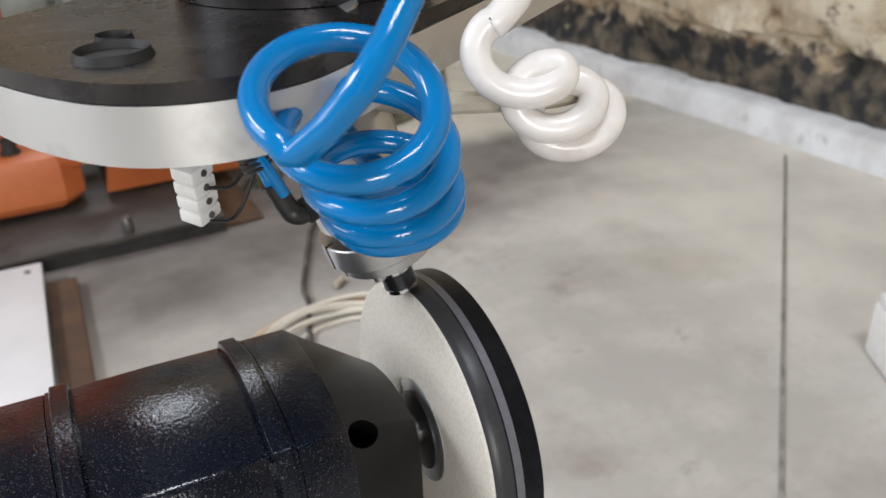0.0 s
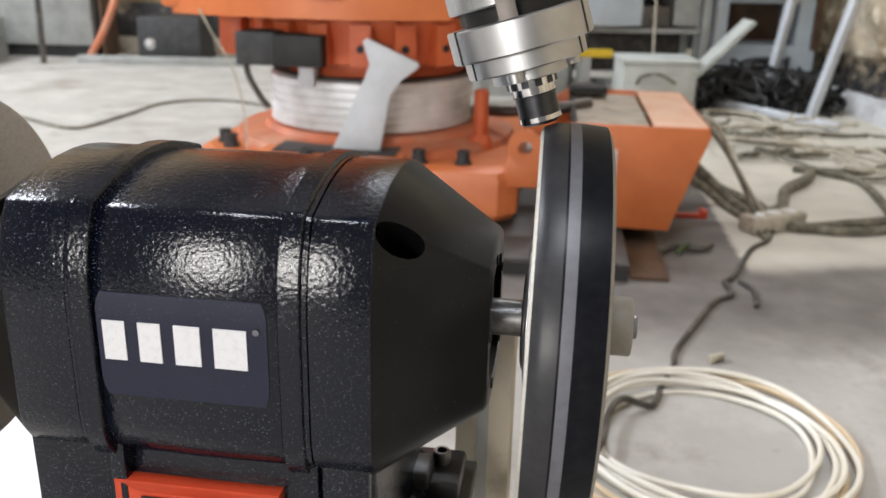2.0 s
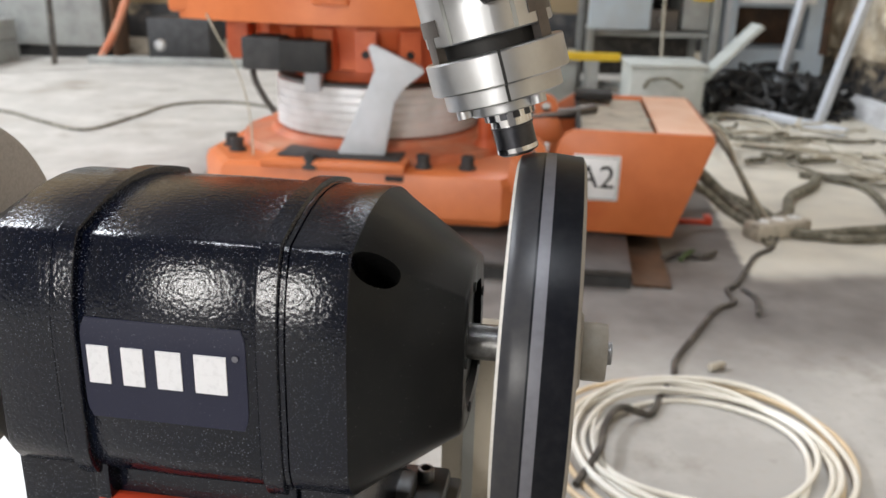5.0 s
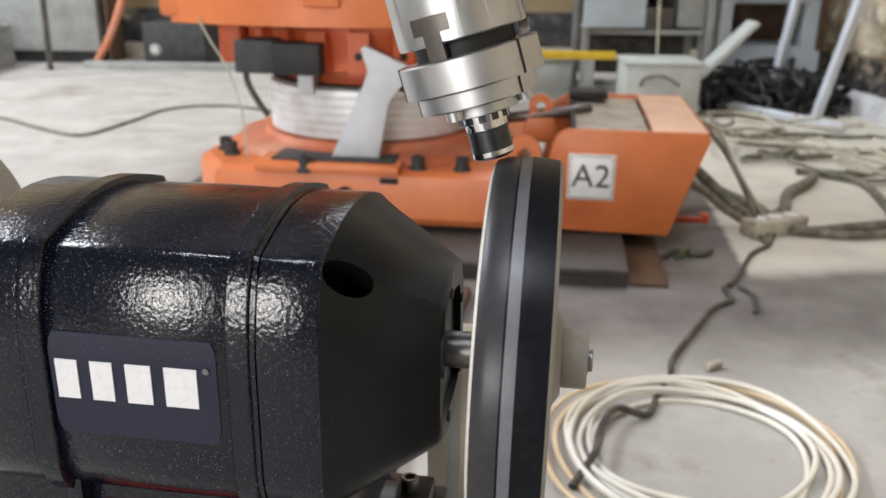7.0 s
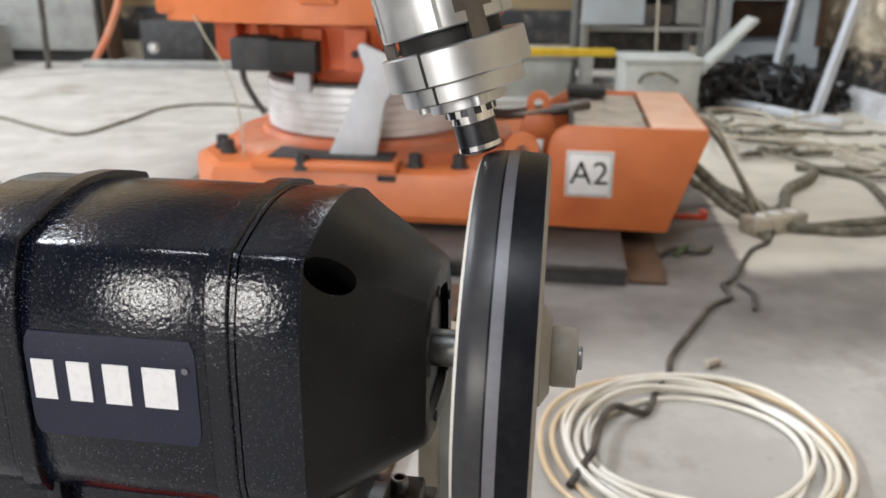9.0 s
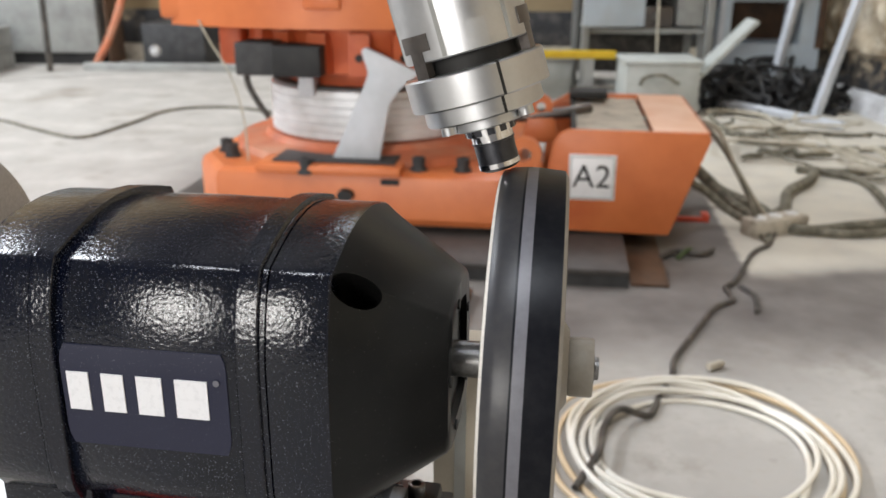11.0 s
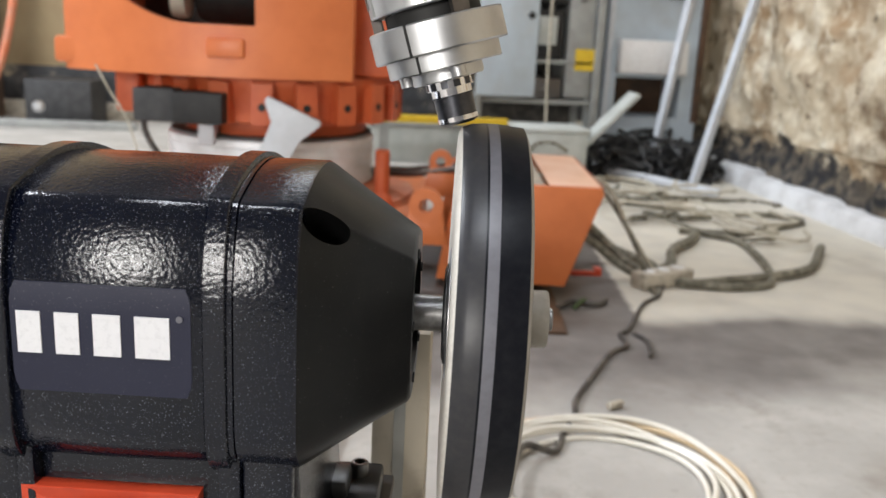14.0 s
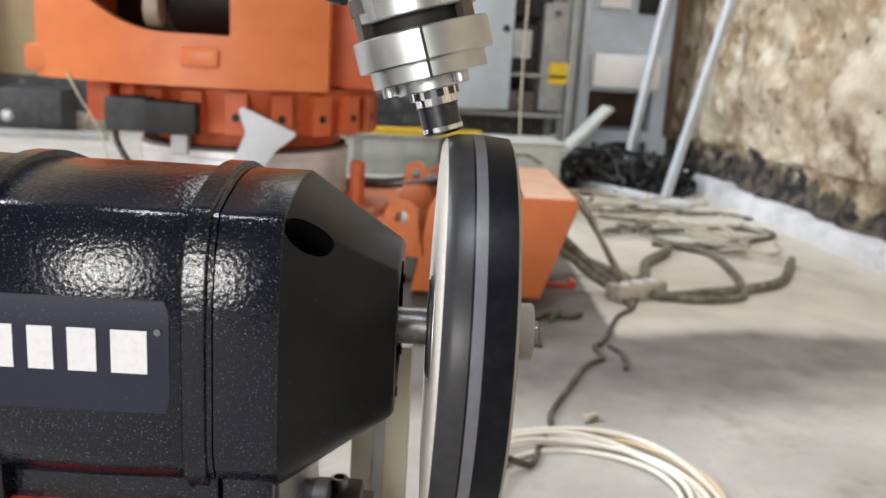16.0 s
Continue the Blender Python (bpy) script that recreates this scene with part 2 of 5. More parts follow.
def floor_dirt_light(m):
    """Dirt and shade painted brown round the robot, straight-edged; pale dust and brightness beyond."""
    nt = m.node_tree
    b = nt.nodes["Principled BSDF"]
    col = b.inputs["Base Color"].links[0].from_socket
    tc = nt.nodes.new("ShaderNodeTexCoord")
    xyz = nt.nodes.new("ShaderNodeSeparateXYZ")
    nt.links.new(tc.outputs["Object"], xyz.inputs[0])

    def op(kind, a, c):
        k = nt.nodes.new("ShaderNodeMath")
        k.operation = kind
        for slot, v in enumerate((a, c)):
            if isinstance(v, (int, float)):
                k.inputs[slot].default_value = v
            else:
                nt.links.new(v, k.inputs[slot])
        return k.outputs[0]

    def wobble(scale, size):
        n = nt.nodes.new("ShaderNodeTexNoise")
        n.inputs["Scale"].default_value, n.inputs["Detail"].default_value = scale, 4.0
        nt.links.new(tc.outputs["Object"], n.inputs["Vector"])
        return op("MULTIPLY", op("SUBTRACT", n.outputs[0], 0.5), size)

    def step(v, low, high):
        r = nt.nodes.new("ShaderNodeMapRange")
        r.interpolation_type = "SMOOTHSTEP"
        r.inputs[1].default_value, r.inputs[2].default_value = low, high
        nt.links.new(v, r.inputs[0])
        return r.outputs[0]

    def over(fac, base, other):
        x = nt.nodes.new("ShaderNodeMix")
        x.data_type = "RGBA"
        nt.links.new(fac, x.inputs[0])
        nt.links.new(base, x.inputs[6])
        x.inputs[7].default_value = (*other, 1)
        return x.outputs[2]

    x = op("ADD", xyz.outputs[0], wobble(3.0, 0.12))
    y = op("ADD", xyz.outputs[1], wobble(2.2, 0.3))
    edge = op("SUBTRACT", op("SUBTRACT", xyz.outputs[0], op("MULTIPLY", xyz.outputs[1], 0.107)), wobble(25.0, 0.03))
    beyond = step(edge, 0.56, 0.585)
    far = step(y, 1.6, 1.76)
    dusty = op("MULTIPLY", beyond, far)
    dirt_shade = op("MULTIPLY", step(y, 1.02, 1.36), op("MULTIPLY", op("SUBTRACT", 1.0, step(x, 1.35, 1.75)), op("MULTIPLY", step(x, -1.3, -0.6), op("SUBTRACT", 1.0, step(y, 2.9, 3.3)))))
    dirt_shade = op("MULTIPLY", dirt_shade, op("SUBTRACT", 1.0, dusty))
    patch = nt.nodes.new("ShaderNodeTexNoise")
    patch.inputs["Scale"].default_value, patch.inputs["Detail"].default_value = 6.0, 5.0
    nt.links.new(tc.outputs["Object"], patch.inputs["Vector"])
    thin = step(patch.outputs[0], 0.25, 0.7)
    # the shadow band across the floor is mixed into this brown
    col = over(op("MULTIPLY", dirt_shade, op("SUBTRACT", 0.95, op("MULTIPLY", thin, 0.25))), col, (0.1, 0.086, 0.078))
    # pale dust and the brighter far floor share one painted tone
    col = over(op("MULTIPLY", dusty, op("ADD", 0.45, op("MULTIPLY", thin, 0.4))), col, (0.66, 0.62, 0.52))
    # near right floor painted paler so that it looks more brightly lit
    near_bright = op("MULTIPLY", step(x, 0.95, 1.45), op("SUBTRACT", 1.0, step(y, 1.1, 1.6)))
    col = over(op("MULTIPLY", near_bright, op("ADD", 0.35, op("MULTIPLY", thin, 0.35))), col, (0.68, 0.65, 0.58))
    nt.links.new(col, b.inputs["Base Color"])


floor_dirt_light(M_FLOOR)
M_JOINT = material("joint_filler", (0.28, 0.265, 0.24), 0.9, grain=((0.12, 0.11, 0.1), 20.0, 0.4, 0.7))
M_WALL = material("old_plaster", (0.5, 0.42, 0.3), 0.92, bump=0.9, bump_scale=13.0,
                  grain=[((0.31, 0.2, 0.105), 1.5, 0.45, 0.62), ((0.7, 0.64, 0.51), 3.6, 0.5, 0.6), ((0.27, 0.175, 0.09), 5.5, 0.56, 0.68), ((0.66, 0.59, 0.45), 13.0, 0.5, 0.68)],
                  stains=[((0.16, 0.105, 0.06), 2.6, 0.6, 0.7), ((0.09, 0.062, 0.04), 11.0, 0.62, 0.7)])


def tar_foot(m):
    """A ragged black tar coat, with bits of plaster showing, up to a quarter of a metre over the floor."""
    nt = m.node_tree
    b = nt.nodes["Principled BSDF"]
    plaster = b.inputs["Base Color"].links[0].from_socket
    tc = nt.nodes.new("ShaderNodeTexCoord")
    xyz = nt.nodes.new("ShaderNodeSeparateXYZ")
    nt.links.new(tc.outputs["Object"], xyz.inputs[0])
    level = xyz.outputs[2]
    for scale, size in ((2.5, 0.3), (9.0, 0.3), (30.0, 0.12)):
        n = nt.nodes.new("ShaderNodeTexNoise")
        n.inputs["Scale"].default_value, n.inputs["Detail"].default_value = scale, 3.0
        nt.links.new(tc.outputs["Object"], n.inputs["Vector"])
        k = nt.nodes.new("ShaderNodeMath")
        k.operation = "MULTIPLY_ADD"
        k.inputs[1].default_value = size
        nt.links.new(n.outputs[0], k.inputs[0])
        nt.links.new(level, k.inputs[2])
        level = k.outputs[0]
    r = nt.nodes.new("ShaderNodeMapRange")
    r.inputs[1].default_value, r.inputs[2].default_value = 0.58, 0.63
    nt.links.new(level, r.inputs[0])
    mud = nt.nodes.new("ShaderNodeTexNoise")
    mud.inputs["Scale"].default_value = 16.0
    nt.links.new(tc.outputs["Object"], mud.inputs["Vector"])
    tar = nt.nodes.new("ShaderNodeValToRGB")
    tar.color_ramp.elements[0].color, tar.color_ramp.elements[0].position = (0.022, 0.023, 0.026, 1), 0.4
    tar.color_ramp.elements[1].color, tar.color_ramp.elements[1].position = (0.17, 0.14, 0.1, 1), 0.72
    nt.links.new(mud.outputs[0], tar.inputs[0])
    x = nt.nodes.new("ShaderNodeMix")
    x.data_type = "RGBA"
    nt.links.new(r.outputs[0], x.inputs[0])
    nt.links.new(tar.outputs[0], x.inputs[6])
    nt.links.new(plaster, x.inputs[7])
    nt.links.new(x.outputs[2], b.inputs["Base Color"])


tar_foot(M_WALL)
M_TAR = material("black_tar_band", (0.035, 0.036, 0.038), 0.7, bump=0.8, bump_scale=14.0, grain=((0.12, 0.11, 0.1), 9.0, 0.5, 0.7), stains=((0.4, 0.33, 0.22), 5.0, 0.63, 0.7))
M_SKIRT = material("whitewashed_kerb", (0.66, 0.67, 0.68), 0.7, bump=0.3, bump_scale=20.0, grain=((0.5, 0.5, 0.5), 7.0, 0.42, 0.7), stains=((0.35, 0.35, 0.35), 12.0, 0.6, 0.75))
M_HALL = material("hall_plaster", (0.26, 0.25, 0.24), 0.9, grain=((0.19, 0.185, 0.18), 2.0, 0.4, 0.7))
M_BROWN = material("brown_board_wall", (0.33, 0.25, 0.14), 0.8, grain=((0.25, 0.18, 0.1), 3.0, 0.4, 0.7))


# ---- builders ----
def part(name, bm, mat, parent=None, label="", m=None, smooth=True, angle=35):
    bmesh.ops.recalc_face_normals(bm, faces=bm.faces[:])
    me = bpy.data.meshes.new(name)
    if smooth:
        for f in bm.faces:
            f.smooth = True
        for e in bm.edges:
            if len(e.link_faces) == 2 and e.calc_face_angle(0) > radians(angle):
                e.smooth = False
    bm.to_mesh(me)
    bm.free()
    for one in (mat if isinstance(mat, (list, tuple)) else [mat]):
        me.materials.append(one)
    ob = new(name, me)
    if parent:
        ob.parent = parent
    if m is not None:
        ob.matrix_basis = m
    if label:
        ob["label"] = label
    return ob


def empty(name, m, label, category, group="", kind=""):
    ob = new(name)
    ob.empty_display_size = 0.05
    ob.matrix_basis = m
    return tagged(ob, label, category, group, kind)


def box(bm, x0, x1, y0, y1, z0, z1, bevel=0.0, m=None):
    t = bmesh.new()
    bmesh.ops.create_cube(t, size=1)
    bmesh.ops.transform(t, matrix=Matrix.Translation(((x0 + x1) / 2, (y0 + y1) / 2, (z0 + z1) / 2)) @ Matrix.Diagonal((x1 - x0, y1 - y0, z1 - z0, 1)), verts=t.verts)
    if bevel:
        bmesh.ops.bevel(t, geom=t.edges[:], offset=bevel, segments=2, affect="EDGES", profile=0.5)
    join(bm, t, m)
    return bm


def join(bm, t, m=None):
    if m is not None:
        bmesh.ops.transform(t, matrix=m, verts=t.verts)
    me = bpy.data.meshes.new("tmp")
    t.to_mesh(me)
    t.free()
    bm.from_mesh(me)
    bpy.data.meshes.remove(me)
    return bm


def boxed(*a, **k):
    return box(bmesh.new(), *a, **k)


def lathe(profile, steps=64, axis="z", bm=None, mats=None):
    """profile: (radius, height) from bottom to top. Closed at the axis where the radius is 0."""
    bm = bm or bmesh.new()
    rings = []
    for r, h in profile:
        ring = []
        for i in range(1 if r == 0 else steps):
            a = 2 * math.pi * i / steps
            p = (r * math.cos(a), r * math.sin(a), h)
            if axis == "x":
                p = (h, p[0], p[1])
            ring.append(bm.verts.new(p))
        rings.append(ring)
    for k in range(len(rings) - 1):
        a, b = rings[k], rings[k + 1]
        for i in range(steps):
            j = (i + 1) % steps
            if len(a) == 1 and len(b) == 1:
                continue
            if len(a) == 1:
                f = bm.faces.new((a[0], b[i], b[j]))
            elif len(b) == 1:
                f = bm.faces.new((a[i], a[j], b[0]))
            else:
                f = bm.faces.new((a[i], a[j], b[j], b[i]))
            if mats:
                f.material_index = mats[k]
    return bm


def loft(sections, bm=None, cap=True):
    """sections: lists of points, all of one length."""
    bm = bm or bmesh.new()
    rows = [[bm.verts.new(p) for p in s] for s in sections]
    n = len(rows[0])
    for a, b in zip(rows, rows[1:]):
        for i in range(n):
            bm.faces.new((a[i], a[(i + 1) % n], b[(i + 1) % n], b[i]))
    if cap:
        bm.faces.new(rows[0])
        bm.faces.new(rows[-1])
    return bm


def prism(points, depth, bevel=0.0):
    """A plate from an outline in x, z, from y = 0 to depth."""
    bm = bmesh.new()
    a = [bm.verts.new((x, 0, z)) for x, z in points]
    b = [bm.verts.new((x, depth, z)) for x, z in points]
    bm.faces.new(a)
    bm.faces.new(b)
    n = len(a)
    for i in range(n):
        bm.faces.new((a[i], a[(i + 1) % n], b[(i + 1) % n], b[i]))
    bmesh.ops.recalc_face_normals(bm, faces=bm.faces[:])
    if bevel:
        bmesh.ops.bevel(bm, geom=bm.edges[:], offset=bevel, segments=2, affect="EDGES", profile=0.5)
    return bm


def smooth_path(points, per=8):
    p = [Vector(q) for q in points]
    p = [p[0] * 2 - p[1]] + p + [p[-1] * 2 - p[-2]]
    out = []
    for i in range(1, len(p) - 2):
        for k in range(per):
            t = k / per
            a, b, c, d = p[i - 1], p[i], p[i + 1], p[i + 2]
            out.append(0.5 * ((2 * b) + (c - a) * t + (2 * a - 5 * b + 4 * c - d) * t * t + (3 * b - a - 3 * c + d) * t ** 3))
    out.append(p[-2])
    return out


def tube(points, radius, sides=10, per=8, bm=None, smooth=True):
    pts = smooth_path(points, per) if smooth else [Vector(q) for q in points]
    bm = bm or bmesh.new()
    rows = []
    up = Vector((0.13, 0.21, 0.97)).normalized()
    tangent = (pts[1] - pts[0]).normalized()
    side = tangent.cross(up).normalized()
    for i, p in enumerate(pts):
        tangent = (pts[min(i + 1, len(pts) - 1)] - pts[max(i - 1, 0)]).normalized()
        side = (side - tangent * side.dot(tangent)).normalized()
        other = tangent.cross(side)
        rows.append([bm.verts.new(p + radius * (math.cos(2 * math.pi * k / sides) * side + math.sin(2 * math.pi * k / sides) * other)) for k in range(sides)])
    for a, b in zip(rows, rows[1:]):
        for i in range(sides):
            bm.faces.new((a[i], a[(i + 1) % sides], b[(i + 1) % sides], b[i]))
    bm.faces.new(rows[0])
    bm.faces.new(rows[-1])
    return bm


def barrel(x, h):
    """The housing's outline at x: an upright front, a rounded shoulder, a crease and a low-pitched top. h: half its width."""
    k = h / 0.0735
    half = [(0.0735, -0.038), (0.0735, -0.024), (0.0735, -0.01), (0.0735, 0.004), (0.0735, 0.013), (0.0732, 0.022), (0.0722, 0.031), (0.07055, 0.0395), (0.0684, 0.0475),
            (0.066, 0.0546), (0.0633, 0.061), (0.0609, 0.0652), (0.0601, 0.0663), (0.0592, 0.0671), (0.058, 0.0677), (0.0566, 0.0682), (0.043, 0.0723), (0.028, 0.076), (0.014, 0.0781), (0.0, 0.0788)]
    low = [(0.0729, -0.045), (0.071, -0.052), (0.067, -0.0585), (0.06, -0.0645), (0.048, -0.0695), (0.022, -0.0735), (0.0, -0.0735)]
    pts = [(-a, b) for a, b in half] + [(a, b) for a, b in half[-2::-1]] + [(a, b) for a, b in low] + [(-a, b) for a, b in low[-2::-1]]
    return [(x, a * k, b * k) for a, b in pts]


# ---- the hall ----
def hall():
    floor = tagged(part("floor", boxed(LEFT_X - 0.2, WALL_X + 0.3, FRONT_Y - 0.2, BACK_Y + 0.3, -0.2, 0.0), M_FLOOR, smooth=False),
                   "pale dusty concrete floor with dark stains", "floor", kind="structure")
    for a, b in (((1.93, 1.02), (0.64, 0.05)), ((-3.2, 4.6), (-1.3, 5.9))):
        d = Vector((b[0] - a[0], b[1] - a[1], 0))
        part("floor_joint", boxed(0, d.length, -0.004, 0.004, 0.0, 0.0025), M_JOINT, floor, m=pose(a[0], a[1], 0, 0, 0, math.degrees(math.atan2(d.y, d.x))), smooth=False)
    # rough wall beside the robot
    bm = bmesh.new()
    rows = []
    ny, nz = 420, 150
    for i in range(ny + 1):
        row = []
        for k in range(nz + 1):
            y = FRONT_Y - 0.1 + (BACK_Y + 0.2 - FRONT_Y) * i / ny
            z = 0.0 + ROOF_Z * (k / nz) ** 1.6
            q = Vector((y * 2.2, z * 2.2, 3.0))
            dx = 0.06 * noise.noise(q) + 0.045 * noise.noise(q * 2.7) + 0.02 * noise.noise(q * 7.0) + 0.008 * noise.noise(q * 15.0)
            if z < 0.28 + 0.05 * noise.noise(Vector((y * 3, 0, 0))):
                dx += 0.03
            row.append(bm.verts.new((WALL_X + 0.05 + dx, y, z)))
        rows.append(row)
    for i in range(ny):
        for k in range(nz):
            bm.faces.new((rows[i][k], rows[i + 1][k], rows[i + 1][k + 1], rows[i][k + 1]))
    wall = tagged(part("wall_east", bm, M_WALL), "crumbling ochre plaster wall with a black tarred foot", "wall", kind="structure")
    part("wall_core", boxed(WALL_X + 0.17, WALL_X + 0.3, FRONT_Y - 0.2, BACK_Y + 0.3, 0, ROOF_Z), M_HALL, wall, smooth=False)
    bm = bmesh.new()
    sections = []
    for i in range(181):
        y = FRONT_Y + (BACK_Y - FRONT_Y) * i / 180
        w = 0.012 * noise.noise(Vector((y * 1.7, 5, 0))) + 0.006 * noise.noise(Vector((y * 7, 5, 0)))
        h = 0.085 + 0.01 * noise.noise(Vector((y * 2.1, 8, 0))) + 0.005 * noise.noise(Vector((y * 11, 8, 0)))
        x = WALL_X - 0.02 + w
        sections.append([(x, y, 0.0), (x + 0.008, y, h - 0.015), (x + 0.025, y, h), (x + 0.14, y, h + 0.004), (x + 0.14, y, 0.0)])
    tagged(part("baseboard", loft(sections, bm), M_SKIRT, angle=60), "uneven whitewashed kerb along the wall foot", "kerb", kind="structure")
    back = tagged(part("wall_north", boxed(LEFT_X, WALL_X + 0.17, BACK_Y, BACK_Y + 0.2, 0, ROOF_Z), M_BROWN, smooth=False), "brown boarded hall wall", "wall", kind="structure")
    part("dark_foot_band", boxed(LEFT_X + 0.01, WALL_X, BACK_Y - 0.03, BACK_Y - 0.001, 0.12, 0.36, 0.004), M_TAR, back)
    part("pale_foot_strip", boxed(LEFT_X + 0.01, WALL_X, BACK_Y - 0.06, BACK_Y - 0.001, 0.0, 0.118, 0.004), M_CREAM, back)
    bm = bmesh.new()
    for y0, y1, z0, z1 in ((FRONT_Y, 1.3, 0, ROOF_Z), (4.7, BACK_Y + 0.2, 0, ROOF_Z), (1.3, 4.7, 0, 1.7), (1.3, 4.7, 3.5, ROOF_Z)):
        box(bm, LEFT_X - 0.2, LEFT_X, y0, y1, z0, z1)
    tagged(part("wall_west", bm, M_HALL, smooth=False), "plain plastered hall wall with a wide window", "wall", kind="structure")
    # wall behind the camera, with its window opening
    bm = bmesh.new()
    wx0, wx1, wz0, wz1 = -2.95, -1.15, 0.97, 2.03
    for x0, x1, z0, z1 in ((LEFT_X, wx0, 0, ROOF_Z), (wx1, WALL_X + 0.17, 0, ROOF_Z), (wx0, wx1, 0, wz0), (wx0, wx1, wz1, ROOF_Z)):
        box(bm, x0, x1, FRONT_Y - 0.2, FRONT_Y, z0, z1)
    tagged(part("wall_south", bm, M_HALL, smooth=False), "plain plastered wall with a wide window", "wall", kind="structure")
    # ceiling with skylight openings
    xs = sorted({LEFT_X, WALL_X + 0.3, *[c[0] + s * c[2] / 2 for c in SKYLIGHTS for s in (-1, 1)]})
    ys = sorted({FRONT_Y, BACK_Y + 0.2, *[c[1] + s * c[3] / 2 for c in SKYLIGHTS for s in (-1, 1)]})
    bm = bmesh.new()
    for x0, x1 in zip(xs, xs[1:]):
        for y0, y1 in zip(ys, ys[1:]):
            cx, cy = (x0 + x1) / 2, (y0 + y1) / 2
            if not any(abs(cx - c[0]) < c[2] / 2 and abs(cy - c[1]) < c[3] / 2 for c in SKYLIGHTS):
                box(bm, x0, x1, y0, y1, ROOF_Z, ROOF_Z + 0.15)
    tagged(part("ceiling", bm, M_HALL, smooth=False), "plain hall ceiling with skylight openings", "ceiling", kind="structure")


hall()


# ---- bench grinder ----
GRINDER = pose(0.064, -0.022, 0.576, 0, 0, -7.2)
MID = -0.1765


# the rim-dressed wheel sits a little askew on its shaft
WHEEL_SEAT = pose(-0.0028, 0.003, -0.0009, 0, 0.85, 1.6)


def grinding_wheel(name, radius, width, parent, x, pale, rim):
    h = width / 2
    r = radius
    prof = [(0.012, -h), (r * 0.5, -h), (r - 0.004, -h), (r - 0.001, -h + 0.0015)]
    mats = [0, 0, 0]
    if rim:
        for f, mat in ((0.2, 1), (0.38, 1), (0.41, 3), (0.56, 2), (0.95, 3)):
            prof.append((r + 0.0015 * math.sin(math.pi * f), -h + width * f))
            mats.append(mat)
        prof += [(r - 0.0016, h - 0.0007), (r - 0.003, h), (r * 0.5, h), (0.012, h)]
        mats += [4, 4, 0, 0]
    else:
        prof += [(r - 0.001, h - 0.0015), (r - 0.004, h), (0.012, h)]
        mats += [0, 0, 0]
    bm = lathe(prof, 128, "x", mats=mats)
    return part(name, bm, [pale, M_TREAD_GREY, M_TREAD_PALE, M_TREAD_BLACK, M_NUT], parent, m=pose(x, 0, 0), angle=50)


def brand_mark(parent):
    """The maker's mark, as four plain pale blocks."""
    x, z0, z1 = -0.2175, -0.0055, 0.0147
    for w in (0.0112, 0.0112, 0.0128, 0.0162):
        bm = prism([(x, z0), (x + w, z0), (x + w, z1), (x, z1)], 0.0009)
        part("mark_block", bm, M_PRINT, parent, m=pose(0, -0.0747, 0), smooth=False)
        x += w + 0.0066


def carve(ob, cutter_bm, mat):
    """Cut a shape out of a closed part; the cut's faces take mat."""
    me = bpy.data.meshes.new("cutter")
    bmesh.ops.recalc_face_normals(cutter_bm, faces=cutter_bm.faces[:])
    cutter_bm.to_mesh(me)
    cutter_bm.free()
    ob.data.materials.append(mat)
    me.materials.append(ob.data.materials[0])
    me.materials.append(mat)
    for p in me.polygons:
        p.material_index = 1
    cut = new("cutter", me)
    cut.parent = ob.parent
    mod = ob.modifiers.new("cut", "BOOLEAN")
    mod.operation, mod.object, mod.solver = "DIFFERENCE", cut, "EXACT"
    bpy.context.view_layer.update()
    made = bpy.data.meshes.new_from_object(ob.evaluated_get(bpy.context.evaluated_depsgraph_get()))
    ob.modifiers.clear()
    ob.data = made
    bpy.data.objects.remove(cut)


